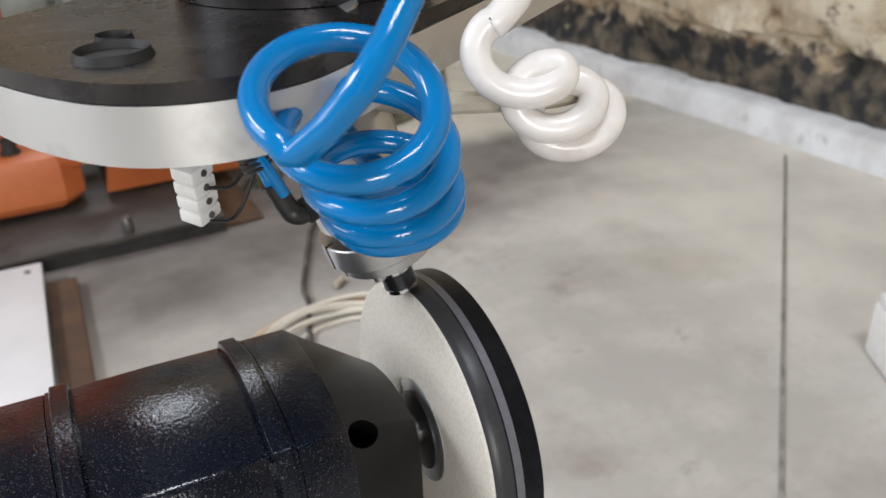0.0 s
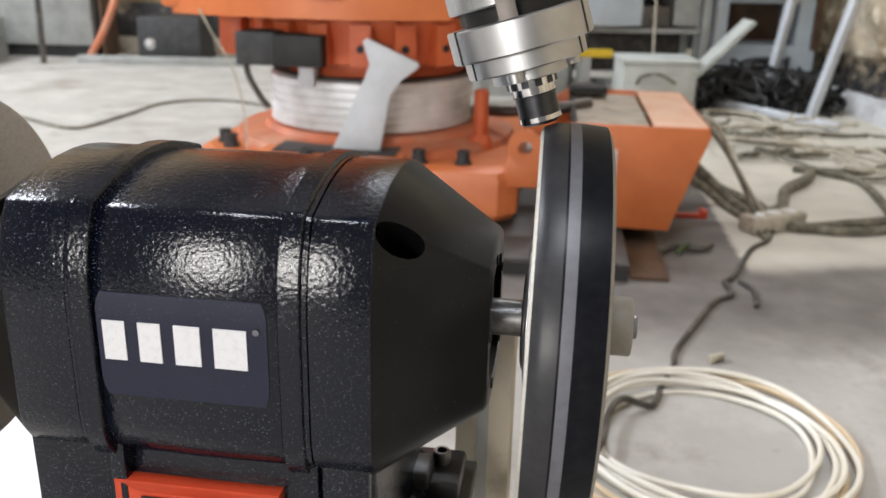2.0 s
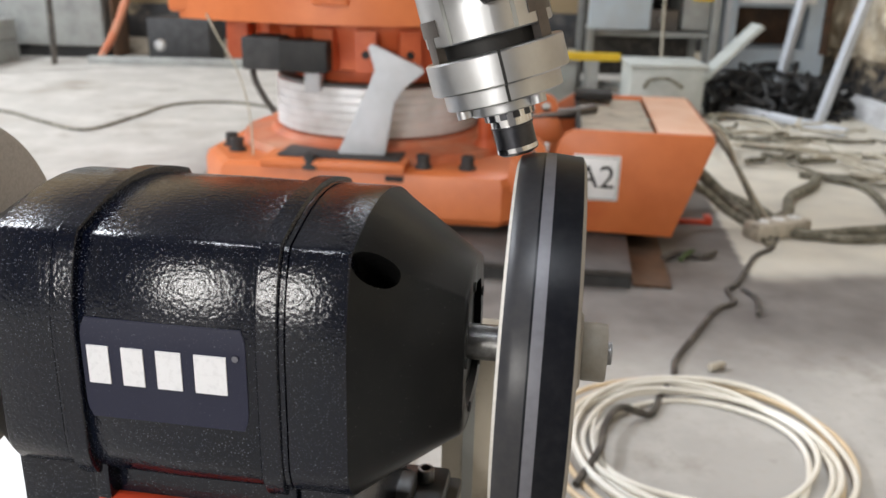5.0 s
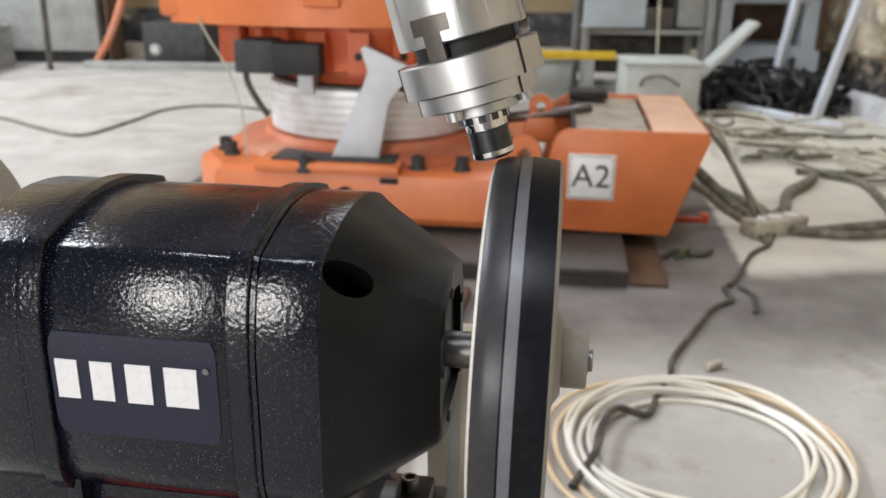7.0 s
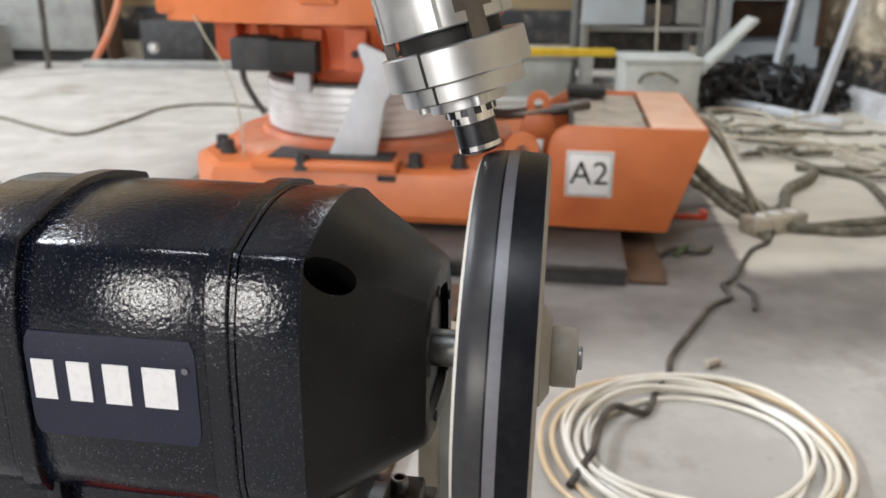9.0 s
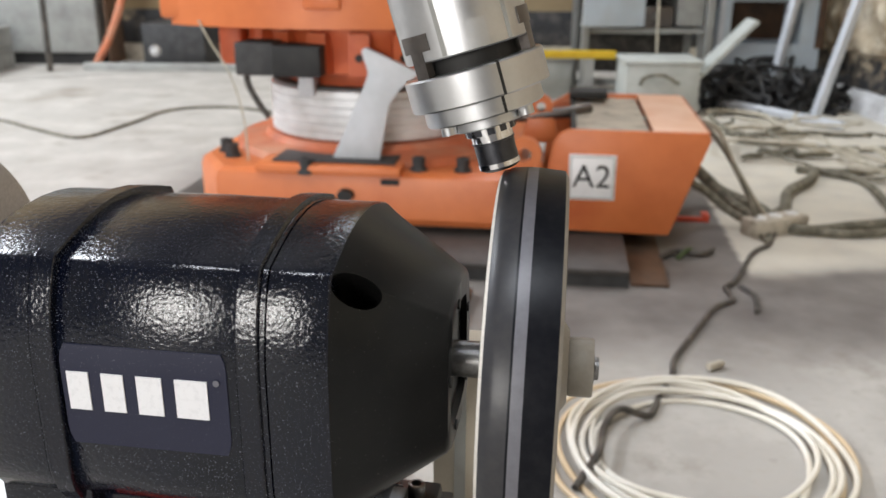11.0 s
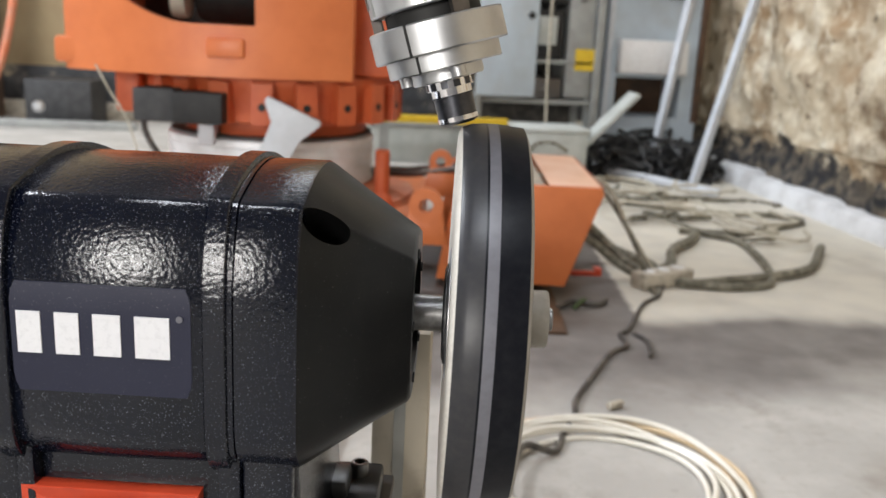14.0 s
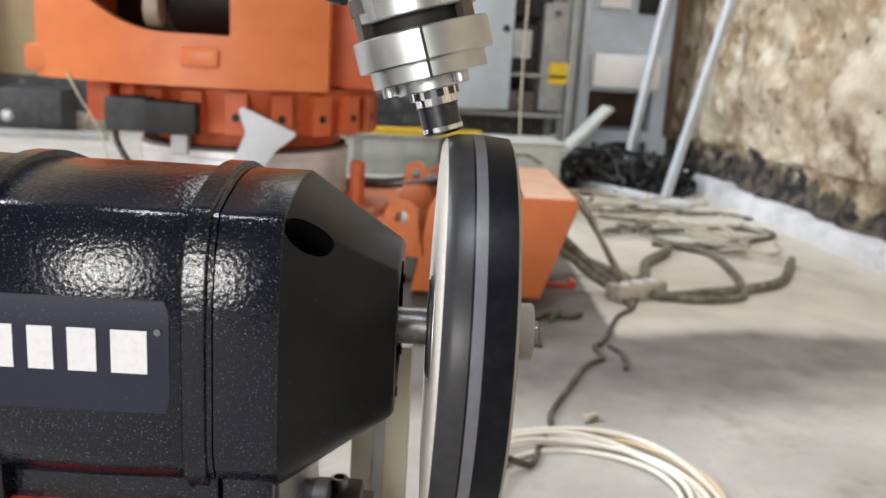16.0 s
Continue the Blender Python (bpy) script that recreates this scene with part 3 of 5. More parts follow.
def grinder():
    g = empty("bench_grinder", GRINDER, "black bench grinder with a dark-rimmed wheel on one side", "bench grinder")
    # motor housing: barrel, two raised bands, two tapered end bells
    part("motor_housing", loft([barrel(x, h) for x, h in ((-0.2225, 0.0725), (-0.2215, 0.073), (MID, 0.0735), (-0.1315, 0.073), (-0.1305, 0.0725))]), M_BODY, g, "black hammered-paint barrel, dusty")
    for sx in (1, -1):
        def at(x):
            return MID + sx * x
        part("band", loft([barrel(at(x), h) for x, h in ((0.0453, 0.0725), (0.0455, 0.0755), (0.0462, 0.0764), (0.0555, 0.0764), (0.0562, 0.0757), (0.0566, 0.0742), (0.0588, 0.074), (0.059, 0.0728))]), M_BODY, g)
        ext = 0.0 if sx > 0 else 0.004
        part("housing_end", loft([barrel(at(x + (ext if x > 0.07 else 0)), h) for x, h in ((0.059, 0.0725), (0.0595, 0.0735), (0.087, 0.0735), (0.0885, 0.0728))]), M_BODY, g)
        bell = part("end_bell", loft([barrel(at(x + ext), h) for x, h in ((0.0885, 0.0728), (0.0895, 0.0722), (0.113, 0.0575), (0.138, 0.0425), (0.1395, 0.0405), (0.1395, 0.03), (0.136, 0.028))]), M_CONE, g, "smooth black end bell with an oval vent")
        for yy in (-1, 1):
            bm = bmesh.new()
            bmesh.ops.create_uvsphere(bm, u_segments=28, v_segments=14, radius=1)
            bmesh.ops.transform(bm, matrix=pose(at(0.0985 + ext), yy * 0.0545, 0.0575, yy * -45, 0, 0) @ Matrix.Diagonal((0.0115, 0.0082, 0.022, 1)), verts=bm.verts)
            carve(bell, bm, M_VOID)
        for k in range(5):
            a = radians(30 + 72 * k)
            bm = lathe([(0, 0), (0.0028, 0), (0.0028, 0.0012), (0, 0.0012)], 12, "x")
            part("vent_screw", bm, M_DARK, bell, m=pose(at(0.1393) if sx > 0 else at(0.1405 + ext), 0.035 * math.cos(a), 0.035 * math.sin(a)))
    bm = bmesh.new()
    secs = []
    for k in range(13):
        z = -0.0245 + 0.053 * k / 12
        c = 0.0025 if k in (0, 12) else 0.0006 if k in (1, 11) else 0.0
        y = -0.0735 if z < 0.013 else -0.0735 + 0.0012 * ((z - 0.013) / 0.0165) ** 2
        secs.append([(-0.2205 + c, y - 0.0005, z), (-0.1365 - c, y - 0.0005, z), (-0.1365 - c, y + 0.001, z), (-0.2205 + c, y + 0.001, z)])
    part("label_plate", loft(secs), M_LABEL, g, "dark blue film label", angle=60)
    brand_mark(g)
    part("registered_mark", lathe([(0, 0), (0.0016, 0), (0.0016, 0.0004), (0, 0.0004)], 16), M_TREAD_PALE, g, m=pose(-0.1415, -0.0746, 0.0145, 90, 0, 0))
    # pedestal, foot and switch
    ped = [[(-0.272 - f, -0.05 - e, z), (-0.09 + f, -0.05 - e, z), (-0.09 + f, 0.06 + e, z), (-0.272 - f, 0.06 + e, z)] for z, e, f in ((-0.148, 0.022, 0.012), (-0.137, 0.02, 0.01), (-0.13, 0.012, 0.004), (-0.07, 0.008, 0.0), (-0.045, 0.006, 0.0))]
    bm = loft(ped)
    bmesh.ops.bevel(bm, geom=[e for e in bm.edges if abs((e.verts[0].co - e.verts[1].co).z) > 0.002], offset=0.006, segments=3, affect="EDGES", profile=0.5)
    part("pedestal", bm, M_BODY, g, "black cast pedestal")
    for x0, x1 in ((-0.271, -0.2275), (-0.116, -0.091)):
        part("pedestal_cheek", boxed(x0, x1, -0.0645, -0.057, -0.132, -0.047, 0.002), M_BODY, g)
    for x0, x1 in ((-0.2272, -0.2185), (-0.1275, -0.1163)):
        part("pedestal_rib", boxed(x0, x1, -0.0668, -0.057, -0.134, -0.047, 0.0018), M_BODY, g)
    for sx in (-1, 1):
        bm = boxed(MID + sx * 0.1 - 0.018, MID + sx * 0.1 + 0.018, 0.04, 0.082, -0.148, -0.134, 0.003)
        box(bm, MID + sx * 0.088 - 0.012, MID + sx * 0.088 + 0.012, 0.03, 0.056, -0.135, -0.122, 0.003)
        ear = part("mounting_ear", bm, M_BLACK, g)
        part("bolt", lathe([(0, -0.148), (0.0058, -0.148), (0.0058, -0.126), (0.005, -0.125), (0.0034, -0.125), (0.0034, -0.129), (0, -0.129)], 24), M_STEEL, ear, "steel socket-head bolt", m=pose(MID + sx * 0.1035, 0.064, 0))
    outer, inner = [(-0.2255, -0.125), (-0.137, -0.125), (-0.137, -0.0785), (-0.2255, -0.0785)], [(-0.2145, -0.121), (-0.148, -0.121), (-0.148, -0.0865), (-0.2145, -0.0865)]
    bm = loft([[(x, y, z) for x, z in ring] for ring, y in ((outer, -0.0585), (outer, -0.0668), ([(x * 0.985 - 0.0027, z * 0.985 - 0.0015) for x, z in outer], -0.0676), (inner, -0.0645))])
    sw = part("switch_frame", bm, M_RED, g, "red plastic switch surround", angle=20)
    part("switch_well", boxed(-0.2125, -0.15, -0.0662, -0.0646, -0.1195, -0.0885, 0.0006), M_BLACK, sw)
    part("rocker", boxed(-0.2, -0.163, -0.0705, -0.067, -0.116, -0.092, 0.0015), M_BLACK, sw)
    part("rocker_plate", boxed(-0.197, -0.166, -0.0716, -0.0704, -0.1, -0.0935, 0.0005), M_STEEL, sw)
    # shafts, flanges, wheels
    part("shaft", lathe([(0, -0.042), (0.0098, -0.042), (0.0098, -0.019), (0.008, -0.0185), (0.008, 0.034), (0.0062, 0.0342), (0.0062, 0.036), (0.0055, 0.0364), (0, 0.0364)], 40, "x"), M_STEEL, g, "grey steel shaft")
    part("flange", lathe([(0.0095, -0.0225), (0.024, -0.0225), (0.027, -0.0215), (0.027, -0.019), (0.0095, -0.019)], 48, "x"), M_BLACK, g)
    part("flange_cup", lathe([(0.027, -0.0205), (0.035, -0.0205), (0.0365, -0.0195), (0.0365, -0.019), (0.027, -0.019)], 56, "x"), M_ALU_DULL, g)
    part("outer_flange", lathe([(0.008, 0.0135), (0.026, 0.0135), (0.026, 0.016), (0.019, 0.0205), (0.008, 0.0205)], 48, "x"), M_NUT, g)
    part("shaft_nut", lathe([(0.008, 0.0205), (0.0148, 0.0205), (0.0155, 0.0215), (0.0155, 0.0325), (0.0148, 0.0335), (0.008, 0.0335)], 40, "x"), M_NUT, g, "beige round nut")
    right = grinding_wheel("dressed_wheel", 0.102, 0.0348, g, 0, M_STONE, True)
    right["label"] = "pale wheel with a black and grey banded rim"
    left = grinding_wheel("stone_wheel", 0.106, 0.022, g, 2 * MID + 0.002, M_STONE_GREY, False)
    left["label"] = "rough brown-grey stone wheel"
    part("far_shaft", lathe([(0, 2 * MID - 0.05), (0.0098, 2 * MID - 0.05), (0.0098, 2 * MID + 0.03), (0, 2 * MID + 0.03)], 32, "x"), M_STEEL, g)
    part("far_flange", lathe([(0.0095, 2 * MID + 0.0132), (0.03, 2 * MID + 0.0132), (0.027, 2 * MID + 0.0175), (0.0095, 2 * MID + 0.0175)], 40, "x"), M_BLACK, g)
    return right


WHEEL = grinder()


def stand():
    s = empty("grinder_stand", GRINDER @ pose(0, 0, -0.576), "narrow metal stand carrying the bench grinder", "stand")
    part("top_plate", boxed(-0.3, -0.052, -0.085, 0.092, 0.418, 0.428, 0.002), M_PLINTH, s)
    part("column", boxed(-0.24, -0.11, -0.05, 0.06, 0.012, 0.4175, 0.004), M_PLINTH_EDGE, s)
    part("base_plate", boxed(-0.32, -0.03, -0.16, 0.16, 0.0, 0.0115, 0.003), M_PLINTH, s)
    p = empty("aluminium_post", pose(0.03, 0.125, 0, 0, 0, -7), "upright pale aluminium profile post behind the grinder", "post")
    bm = bmesh.new()
    box(bm, -0.02, 0.02, -0.02, 0.02, 0.006, 0.52, 0.002)
    part("profile", bm, M_CREAM, p)
    part("groove", boxed(-0.004, 0.004, -0.0215, -0.019, 0.01, 0.515), M_RACK, p)
    part("foot_plate", boxed(-0.04, 0.04, -0.04, 0.04, 0.0, 0.0055, 0.001), M_RACK, p)


stand()


# ---- spindle tool, which turns slowly about its own axis ----
TIP = Vector((0.047, -0.003, 0.6772))
AXIS = Vector((-0.28, 0.06, 0.957)).normalized()


def tool_frame():
    away = Vector((0.02, 0.45, -0.06))
    y = (away - AXIS * away.dot(AXIS)).normalized()
    x = y.cross(AXIS).normalized()
    m = Matrix((x, y, AXIS)).transposed().to_4x4()
    m.translation = TIP
    return m


TOOL = tool_frame()


def wedge_block(bm, a0, a1, r0, r1, z0, z1, steps=6):
    """A block bent round the axis between two angles in degrees; 0 faces -y."""
    secs = []
    for i in range(steps + 1):
        a = radians(a0 + (a1 - a0) * i / steps)
        c, s = math.sin(a), -math.cos(a)
        secs.append([(r0 * c, r0 * s, z0), (r1 * c, r1 * s, z0), (r1 * c, r1 * s, z1), (r0 * c, r0 * s, z1)])
    loft(secs, bm)


def spindle():
    s = empty("deburring_spindle", TOOL, "silver machined deburring spindle with a dark sleeve tip", "spindle")
    part("sleeve", lathe([(0, 0.0), (0.0085, 0), (0.0105, 0.0012), (0.0105, 0.0145), (0.0112, 0.0148), (0.0112, 0.0155), (0, 0.0155)], 48), M_SLEEVE, s, "dark steel sleeve")
    part("tip_ring", lathe([(0.0102, 0.0018), (0.01085, 0.0018), (0.01085, 0.0042), (0.0102, 0.0042)], 48), M_CHROME, s)
    part("collet", lathe([(0, 0.0155), (0.0108, 0.0155), (0.0108, 0.019), (0.0128, 0.0192), (0.0128, 0.0235), (0, 0.0235)], 48), M_CHROME, s, "bright chrome collet")
    bm = bmesh.new()
    for k in range(12):
        wedge_block(bm, k * 30 + 4, k * 30 + 20, 0.0125, 0.0131, 0.0195, 0.0232, 3)
    part("collet_flats", bm, M_SLEEVE, s)
    part("step_ring", lathe([(0, 0.0235), (0.0185, 0.0235), (0.019, 0.024), (0.019, 0.0295), (0, 0.0295)], 64), M_ALU, s)
    part("lower_disc", lathe([(0, 0.0295), (0.0295, 0.0295), (0.0302, 0.0302), (0.0302, 0.0382), (0, 0.0382)], 96), M_ALU, s)
    disc = part("upper_disc", lathe([(0, 0.0382), (0.0345, 0.0382), (0.0353, 0.039), (0.0353, 0.0535), (0.0345, 0.0543), (0, 0.0543)], 96), M_ALU, s, "brushed aluminium disc with thin slots")
    for k in range(3):
        bm = bmesh.new()
        wedge_block(bm, 120 * k - 1.2, 120 * k + 1.2, 0.030, 0.03555, 0.0385, 0.0545, 2)
        wedge_block(bm, 120 * k - 1.4, 120 * k + 1.4, 0.026, 0.0304, 0.0297, 0.0383, 2)
        part("slot", bm, M_DARK, disc)
        part("disc_nub", lathe([(0, 0), (0.004, 0), (0.004, 0.006), (0, 0.006)], 20), M_ALU, disc, m=pose(0.0225 * math.sin(radians(120 * k + 40)), -0.0225 * math.cos(radians(120 * k + 40)), 0.0245))
    part("neck", lathe([(0, 0.0543), (0.025, 0.0543), (0.025, 0.0615), (0, 0.0615)], 48), M_DARK, s)
    part("cylinder", lathe([(0, 0.0615), (0.0312, 0.0615), (0.032, 0.0623), (0.032, 0.165), (0.03, 0.168), (0, 0.168)], 96), M_ALU, s, "machined aluminium cylinder")
    for k in range(6):
        a = 60 * k - 8
        bm = bmesh.new()
        if k % 2:
            wedge_block(bm, a - 17, a + 17, 0.0285, 0.0327, 0.067, 0.075, 6)
            wedge_block(bm, a - 8, a + 8, 0.0275, 0.0323, 0.0544, 0.0672, 4)
            part("tee_nut", bm, M_NUT_T, s, "dull brown T-shaped steel nut")
        else:
            wedge_block(bm, a - 9, a + 9, 0.0305, 0.03215, 0.0625, 0.0755, 4)
            part("notch", bm, M_ALU_DULL, s)
        bm = bmesh.new()
        wedge_block(bm, a + 27, a + 31, 0.0305, 0.0322, 0.0625, 0.16, 2)
        part("groove", bm, M_RACK, s)
    # elbow fitting and feed hose on the cylinder's side
    def around(deg, r, z):
        return Vector((r * math.sin(radians(deg)), -r * math.cos(radians(deg)), z))
    e = -116
    elbow = part("elbow_fitting", tube([around(e, 0.031, 0.083), around(e, 0.04, 0.083), around(e, 0.044, 0.085), around(e - 2, 0.046, 0.09), around(e - 3, 0.048, 0.108)], 0.0062, 14, 5), M_BLACK, s, "black plastic elbow fitting")
    part("elbow_nut", lathe([(0, -0.003), (0.0078, -0.003), (0.0078, 0.003), (0, 0.003)], 6), M_DARK, elbow, m=Matrix.Translation(around(e, 0.036, 0.083)) @ (around(e, 1, 0).to_track_quat("Z", "Y").to_matrix().to_4x4()))
    part("feed_tube", tube([around(e - 3, 0.048, 0.106), around(e - 4, 0.05, 0.125), around(e - 8, 0.062, 0.15), around(e - 14, 0.09, 0.175), around(e - 20, 0.12, 0.19)], 0.0042, 12, 8), M_BLUE, s, "glossy blue air tube")
    part("feed_tube", tube([around(e + 3, 0.046, 0.1), around(e + 2, 0.05, 0.125), around(e - 2, 0.06, 0.152), around(e - 8, 0.086, 0.18), around(e - 14, 0.115, 0.2)], 0.0036, 12, 8), M_BLUE, s, "glossy blue air tube")
    for q in range(3):
        part("cable_tie", tube([around(e - 4 + 25 * math.cos(a) * 0.35, 0.05 + 0.0085 * math.sin(a), 0.121 + q * 0.003) for a in [i * math.pi / 6 for i in range(13)]], 0.0011, 6, 2), M_BLACK, s)
    term = part("terminal_block", boxed(-0.0072, 0.0072, -0.0066, 0.0066, -0.0375, -0.0005, 0.0015), M_WHITE, s, "white plastic screw terminal block")
    for q in range(4):
        bm = boxed(-0.009, 0.009, -0.008, 0.008, -0.0095 * q - 0.0088, -0.0095 * q - 0.0004, 0.0016)
        pole = part("pole", bm, M_WHITE, term)
        part("screw", lathe([(0, 0), (0.0022, 0), (0.002, 0.0012), (0, 0.0012)], 12), M_STEEL, term, m=pose(0.0, -0.0078, -0.0095 * q - 0.0046, 90, 0, 0))
    base = (TOOL @ pose(0, 0, 0, 0, 0, 40)).inverted() @ Vector((-0.064, 0.026, 0.776))
    turn = (TOOL @ pose(0, 0, 0, 0, 0, 40)).to_3x3().inverted().to_4x4()
    term.matrix_basis = Matrix.Translation(base) @ turn @ pose(0, 0, 0, 6, -8, 35)
    inv = Matrix.Translation(base) @ turn
    part("brown_wire", tube([inv @ Vector(p) for p in ((0.002, 0, -0.002), (0.0, 0.004, 0.015), (0.004, 0.008, 0.035), (0.02, 0.015, 0.055))], 0.0015, 8), M_NUT_T, s)
    part("blue_wire", tube([inv @ Vector(p) for p in ((0.006, 0, -0.002), (0.007, 0.004, 0.014), (0.009, 0.008, 0.03), (0.026, 0.015, 0.05))], 0.0018, 8), M_BLUE, s)
    part("black_wire", tube([inv @ Vector(p) for p in ((0.006, -0.008, -0.014), (0.02, -0.006, -0.016), (0.034, 0.0, -0.004), (0.05, 0.01, 0.006))], 0.0012, 8), M_BLACK, s)
    part("black_wire", tube([inv @ Vector(p) for p in ((0.004, -0.008, -0.034), (0.018, -0.006, -0.036), (0.03, -0.002, -0.022), (0.045, 0.006, 0.004))], 0.0012, 8), M_BLACK, s)
    return s


SPINDLE = spindle()


# ---- robot ----
ROBOT = pose(-0.26, 2.3, 0.016, 0, 0, -6)
FOOT = pose(-0.26, 2.3, 0, 0, 0, -6)


def robot():
    r = empty("industrial_robot", ROBOT, "orange industrial robot on a dark steel plinth", "robot")
    # base: an eight-sided casting with a round deck
    outline = [(-0.47, -0.3), (-0.36, -0.47), (0.42, -0.47), (0.47, -0.42), (0.47, 0.42), (0.36, 0.47), (-0.36, 0.47), (-0.47, 0.36)]
    bm = loft([[(x * k, y * k, z) for x, y in outline] for z, k in ((0.05, 0.97), (0.07, 1.0), (0.165, 1.0), (0.185, 0.985), (0.195, 0.95))])
    base = part("base_casting", bm, M_ORANGE, r, "orange cast base, dusty on top", angle=25)
    part("deck", lathe([(0, 0.19), (0.44, 0.19), (0.43, 0.215), (0.35, 0.225), (0.34, 0.24), (0, 0.24)], 96), M_DUSTY_ORANGE, base)
    part("pad", boxed(-0.24, 0.16, -0.49, -0.36, 0.19, 0.215, 0.006), M_ORANGE, base)
    part("pad_top", boxed(-0.2, 0.14, -0.46, -0.33, 0.2155, 0.2215, 0.003), M_PLINTH_EDGE, base)
    for x, y in ((-0.4, -0.27), (-0.36, -0.33), (0.2, -0.42), (0.32, -0.41), (-0.1, -0.475)):
        bm = lathe([(0, 0), (0.024, 0), (0.024, 0.012), (0.018, 0.012), (0.018, 0.042), (0.011, 0.042), (0.011, 0.03), (0, 0.03)], 24)
        part("bolt", bm, M_PLINTH_EDGE, base, "black socket-head bolt", m=pose(x, y, 0.19))
    # solid near-black pieces stand for the shade inside the casting's hole and slot
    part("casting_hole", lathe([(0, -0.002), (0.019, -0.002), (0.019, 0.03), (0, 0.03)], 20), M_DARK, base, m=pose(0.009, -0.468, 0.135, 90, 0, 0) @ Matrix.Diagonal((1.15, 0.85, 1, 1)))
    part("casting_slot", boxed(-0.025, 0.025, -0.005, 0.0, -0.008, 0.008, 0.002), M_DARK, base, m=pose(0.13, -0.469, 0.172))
    # side box for the connectors
    bm = prism([(0.42, 0.04), (0.78, 0.035), (0.868, 0.3), (0.858, 0.317), (0.5, 0.317), (0.475, 0.305), (0.46, 0.28)], 0.018, 0.004)
    side = part("connector_box", bm, M_ORANGE, r, "orange connector box with a pale cover", m=pose(0.1, -0.402, 0))
    part("back_plate", prism([(0.42, 0.04), (0.78, 0.035), (0.868, 0.3), (0.858, 0.317), (0.5, 0.317), (0.44, 0.28)], 0.018, 0.004), M_ORANGE, side, m=pose(0, 0.62, 0))
    part("end_plate", loft([[(0.78, y, 0.035), (0.77, y, 0.035), (0.857, y, 0.315), (0.867, y, 0.315)] for y in (0.0185, 0.6195)]), M_DUSTY_ORANGE, side)
    part("top_band", boxed(0.72, 0.86, 0.0185, 0.6195, 0.307, 0.318, 0.003), M_PEACH, side, "pale peach-orange cover band")
    part("cover", boxed(0.52, 0.716, 0.0185, 0.6195, 0.292, 0.305, 0.004), M_CREAM, side, "cream cover plate")
    part("cover_edge", boxed(0.505, 0.5195, 0.0185, 0.6195, 0.275, 0.317, 0.002), M_DARK, side)
    part("cover_latch", boxed(0.5, 0.62, 0.5, 0.6, 0.318, 0.342, 0.004), M_DARK, side)
    part("floor_pan", boxed(0.43, 0.77, 0.0185, 0.6195, 0.04, 0.05), M_DARK, side)
    # lifting eyes
    for x0, y, z0, s in ((0.486, -0.45, 0.254, 1.0), (0.517, -0.12, 0.326, 0.75)):
        outer = [(0.046 * s * math.cos(a), 0.046 * s * math.sin(a)) for a in [i * math.pi / 12 for i in range(24)]]
        inner = [(0.019 * s * math.cos(a), 0.019 * s * math.sin(a)) for a in [i * math.pi / 12 for i in range(24)]]
        bm = bmesh.new()
        va = [[bm.verts.new((x, yy, z)) for x, z in ring] for ring in (outer, inner) for yy in (0.0, 0.03)]
        of, ob_, inf, inb = va
        for i in range(24):
            j = (i + 1) % 24
            for p, q in ((of, inf), (inb, ob_), (ob_, of), (inf, inb)):
                bm.faces.new((p[i], p[j], q[j], q[i]))
        part("lifting_eye", bm, M_ORANGE, r, m=pose(x0, y, z0))
        part("eye_web", prism([(-0.046 * s, 0), (0.046 * s, 0), (0.06, -0.09), (-0.055, -0.09)], 0.028, 0.003), M_ORANGE, r, m=pose(x0, y + 0.001, z0 - 0.017))
    part("brown_hose", tube([(0.3, 0.05, 0.26), (0.36, -0.02, 0.275), (0.43, -0.09, 0.287), (0.517, -0.105, 0.302), (0.6, -0.1, 0.31), (0.66, -0.06, 0.318)], 0.017, 12, 6), M_NUT_T, r, "dusty brown hose")
    part("stop_post", lathe([(0, 0.2), (0.04, 0.2), (0.03, 0.23), (0.022, 0.24), (0.022, 0.36), (0.018, 0.365), (0, 0.365)], 24), M_ORANGE_DARK, r, m=pose(0.347, -0.2, 0))
    # sign
    sign = part("sign_plate", boxed(-0.062, 0.062, -0.006, 0, -0.062, 0.062, 0.003), M_SIGN, r, "white plate lettered A2", m=pose(0.666, -0.404, 0.191, 0, 0, 0))
    for k, (a, b, c, d) in enumerate(((-0.058, 0.058, 0.055, 0.058), (-0.058, 0.058, -0.058, -0.055), (-0.058, -0.055, -0.055, 0.055), (0.055, 0.058, -0.055, 0.055))):
        part("sign_border", boxed(a, b, -0.0068, -0.006, c, d), M_RACK, sign, smooth=False)
    text = bpy.data.curves.new("lettering", "FONT")
    text.body, text.size, text.align_x, text.align_y, text.extrude = "A2", 0.088, "CENTER", "CENTER", 0.0004
    text.materials.append(M_DARK)
    t = new("lettering", text)
    t.parent = sign
    t.matrix_basis = pose(0, -0.0068, 0.0, 90, 0, 0)
    # slewing ring
    prof = [(0.26, 0.24)]
    for k in range(6):
        z = 0.252 + k * 0.024
        prof += [(0.311, z), (0.314, z + 0.002), (0.314, z + 0.019), (0.309, z + 0.021)]
    prof += [(0.26, 0.4)]
    part("slewing_ring", lathe(prof, 128), M_SILVER, r, "ribbed silver ring", m=pose(-0.014, 0, -0.008))
    # flat near-black annulus painted as the shaded gap over the ring
    part("ring_gap", lathe([(0.262, 0.3935), (0.306, 0.3935), (0.306, 0.3955), (0.262, 0.3955), (0.262, 0.3935)], 96), M_DARK, r, m=pose(-0.014, 0, 0))
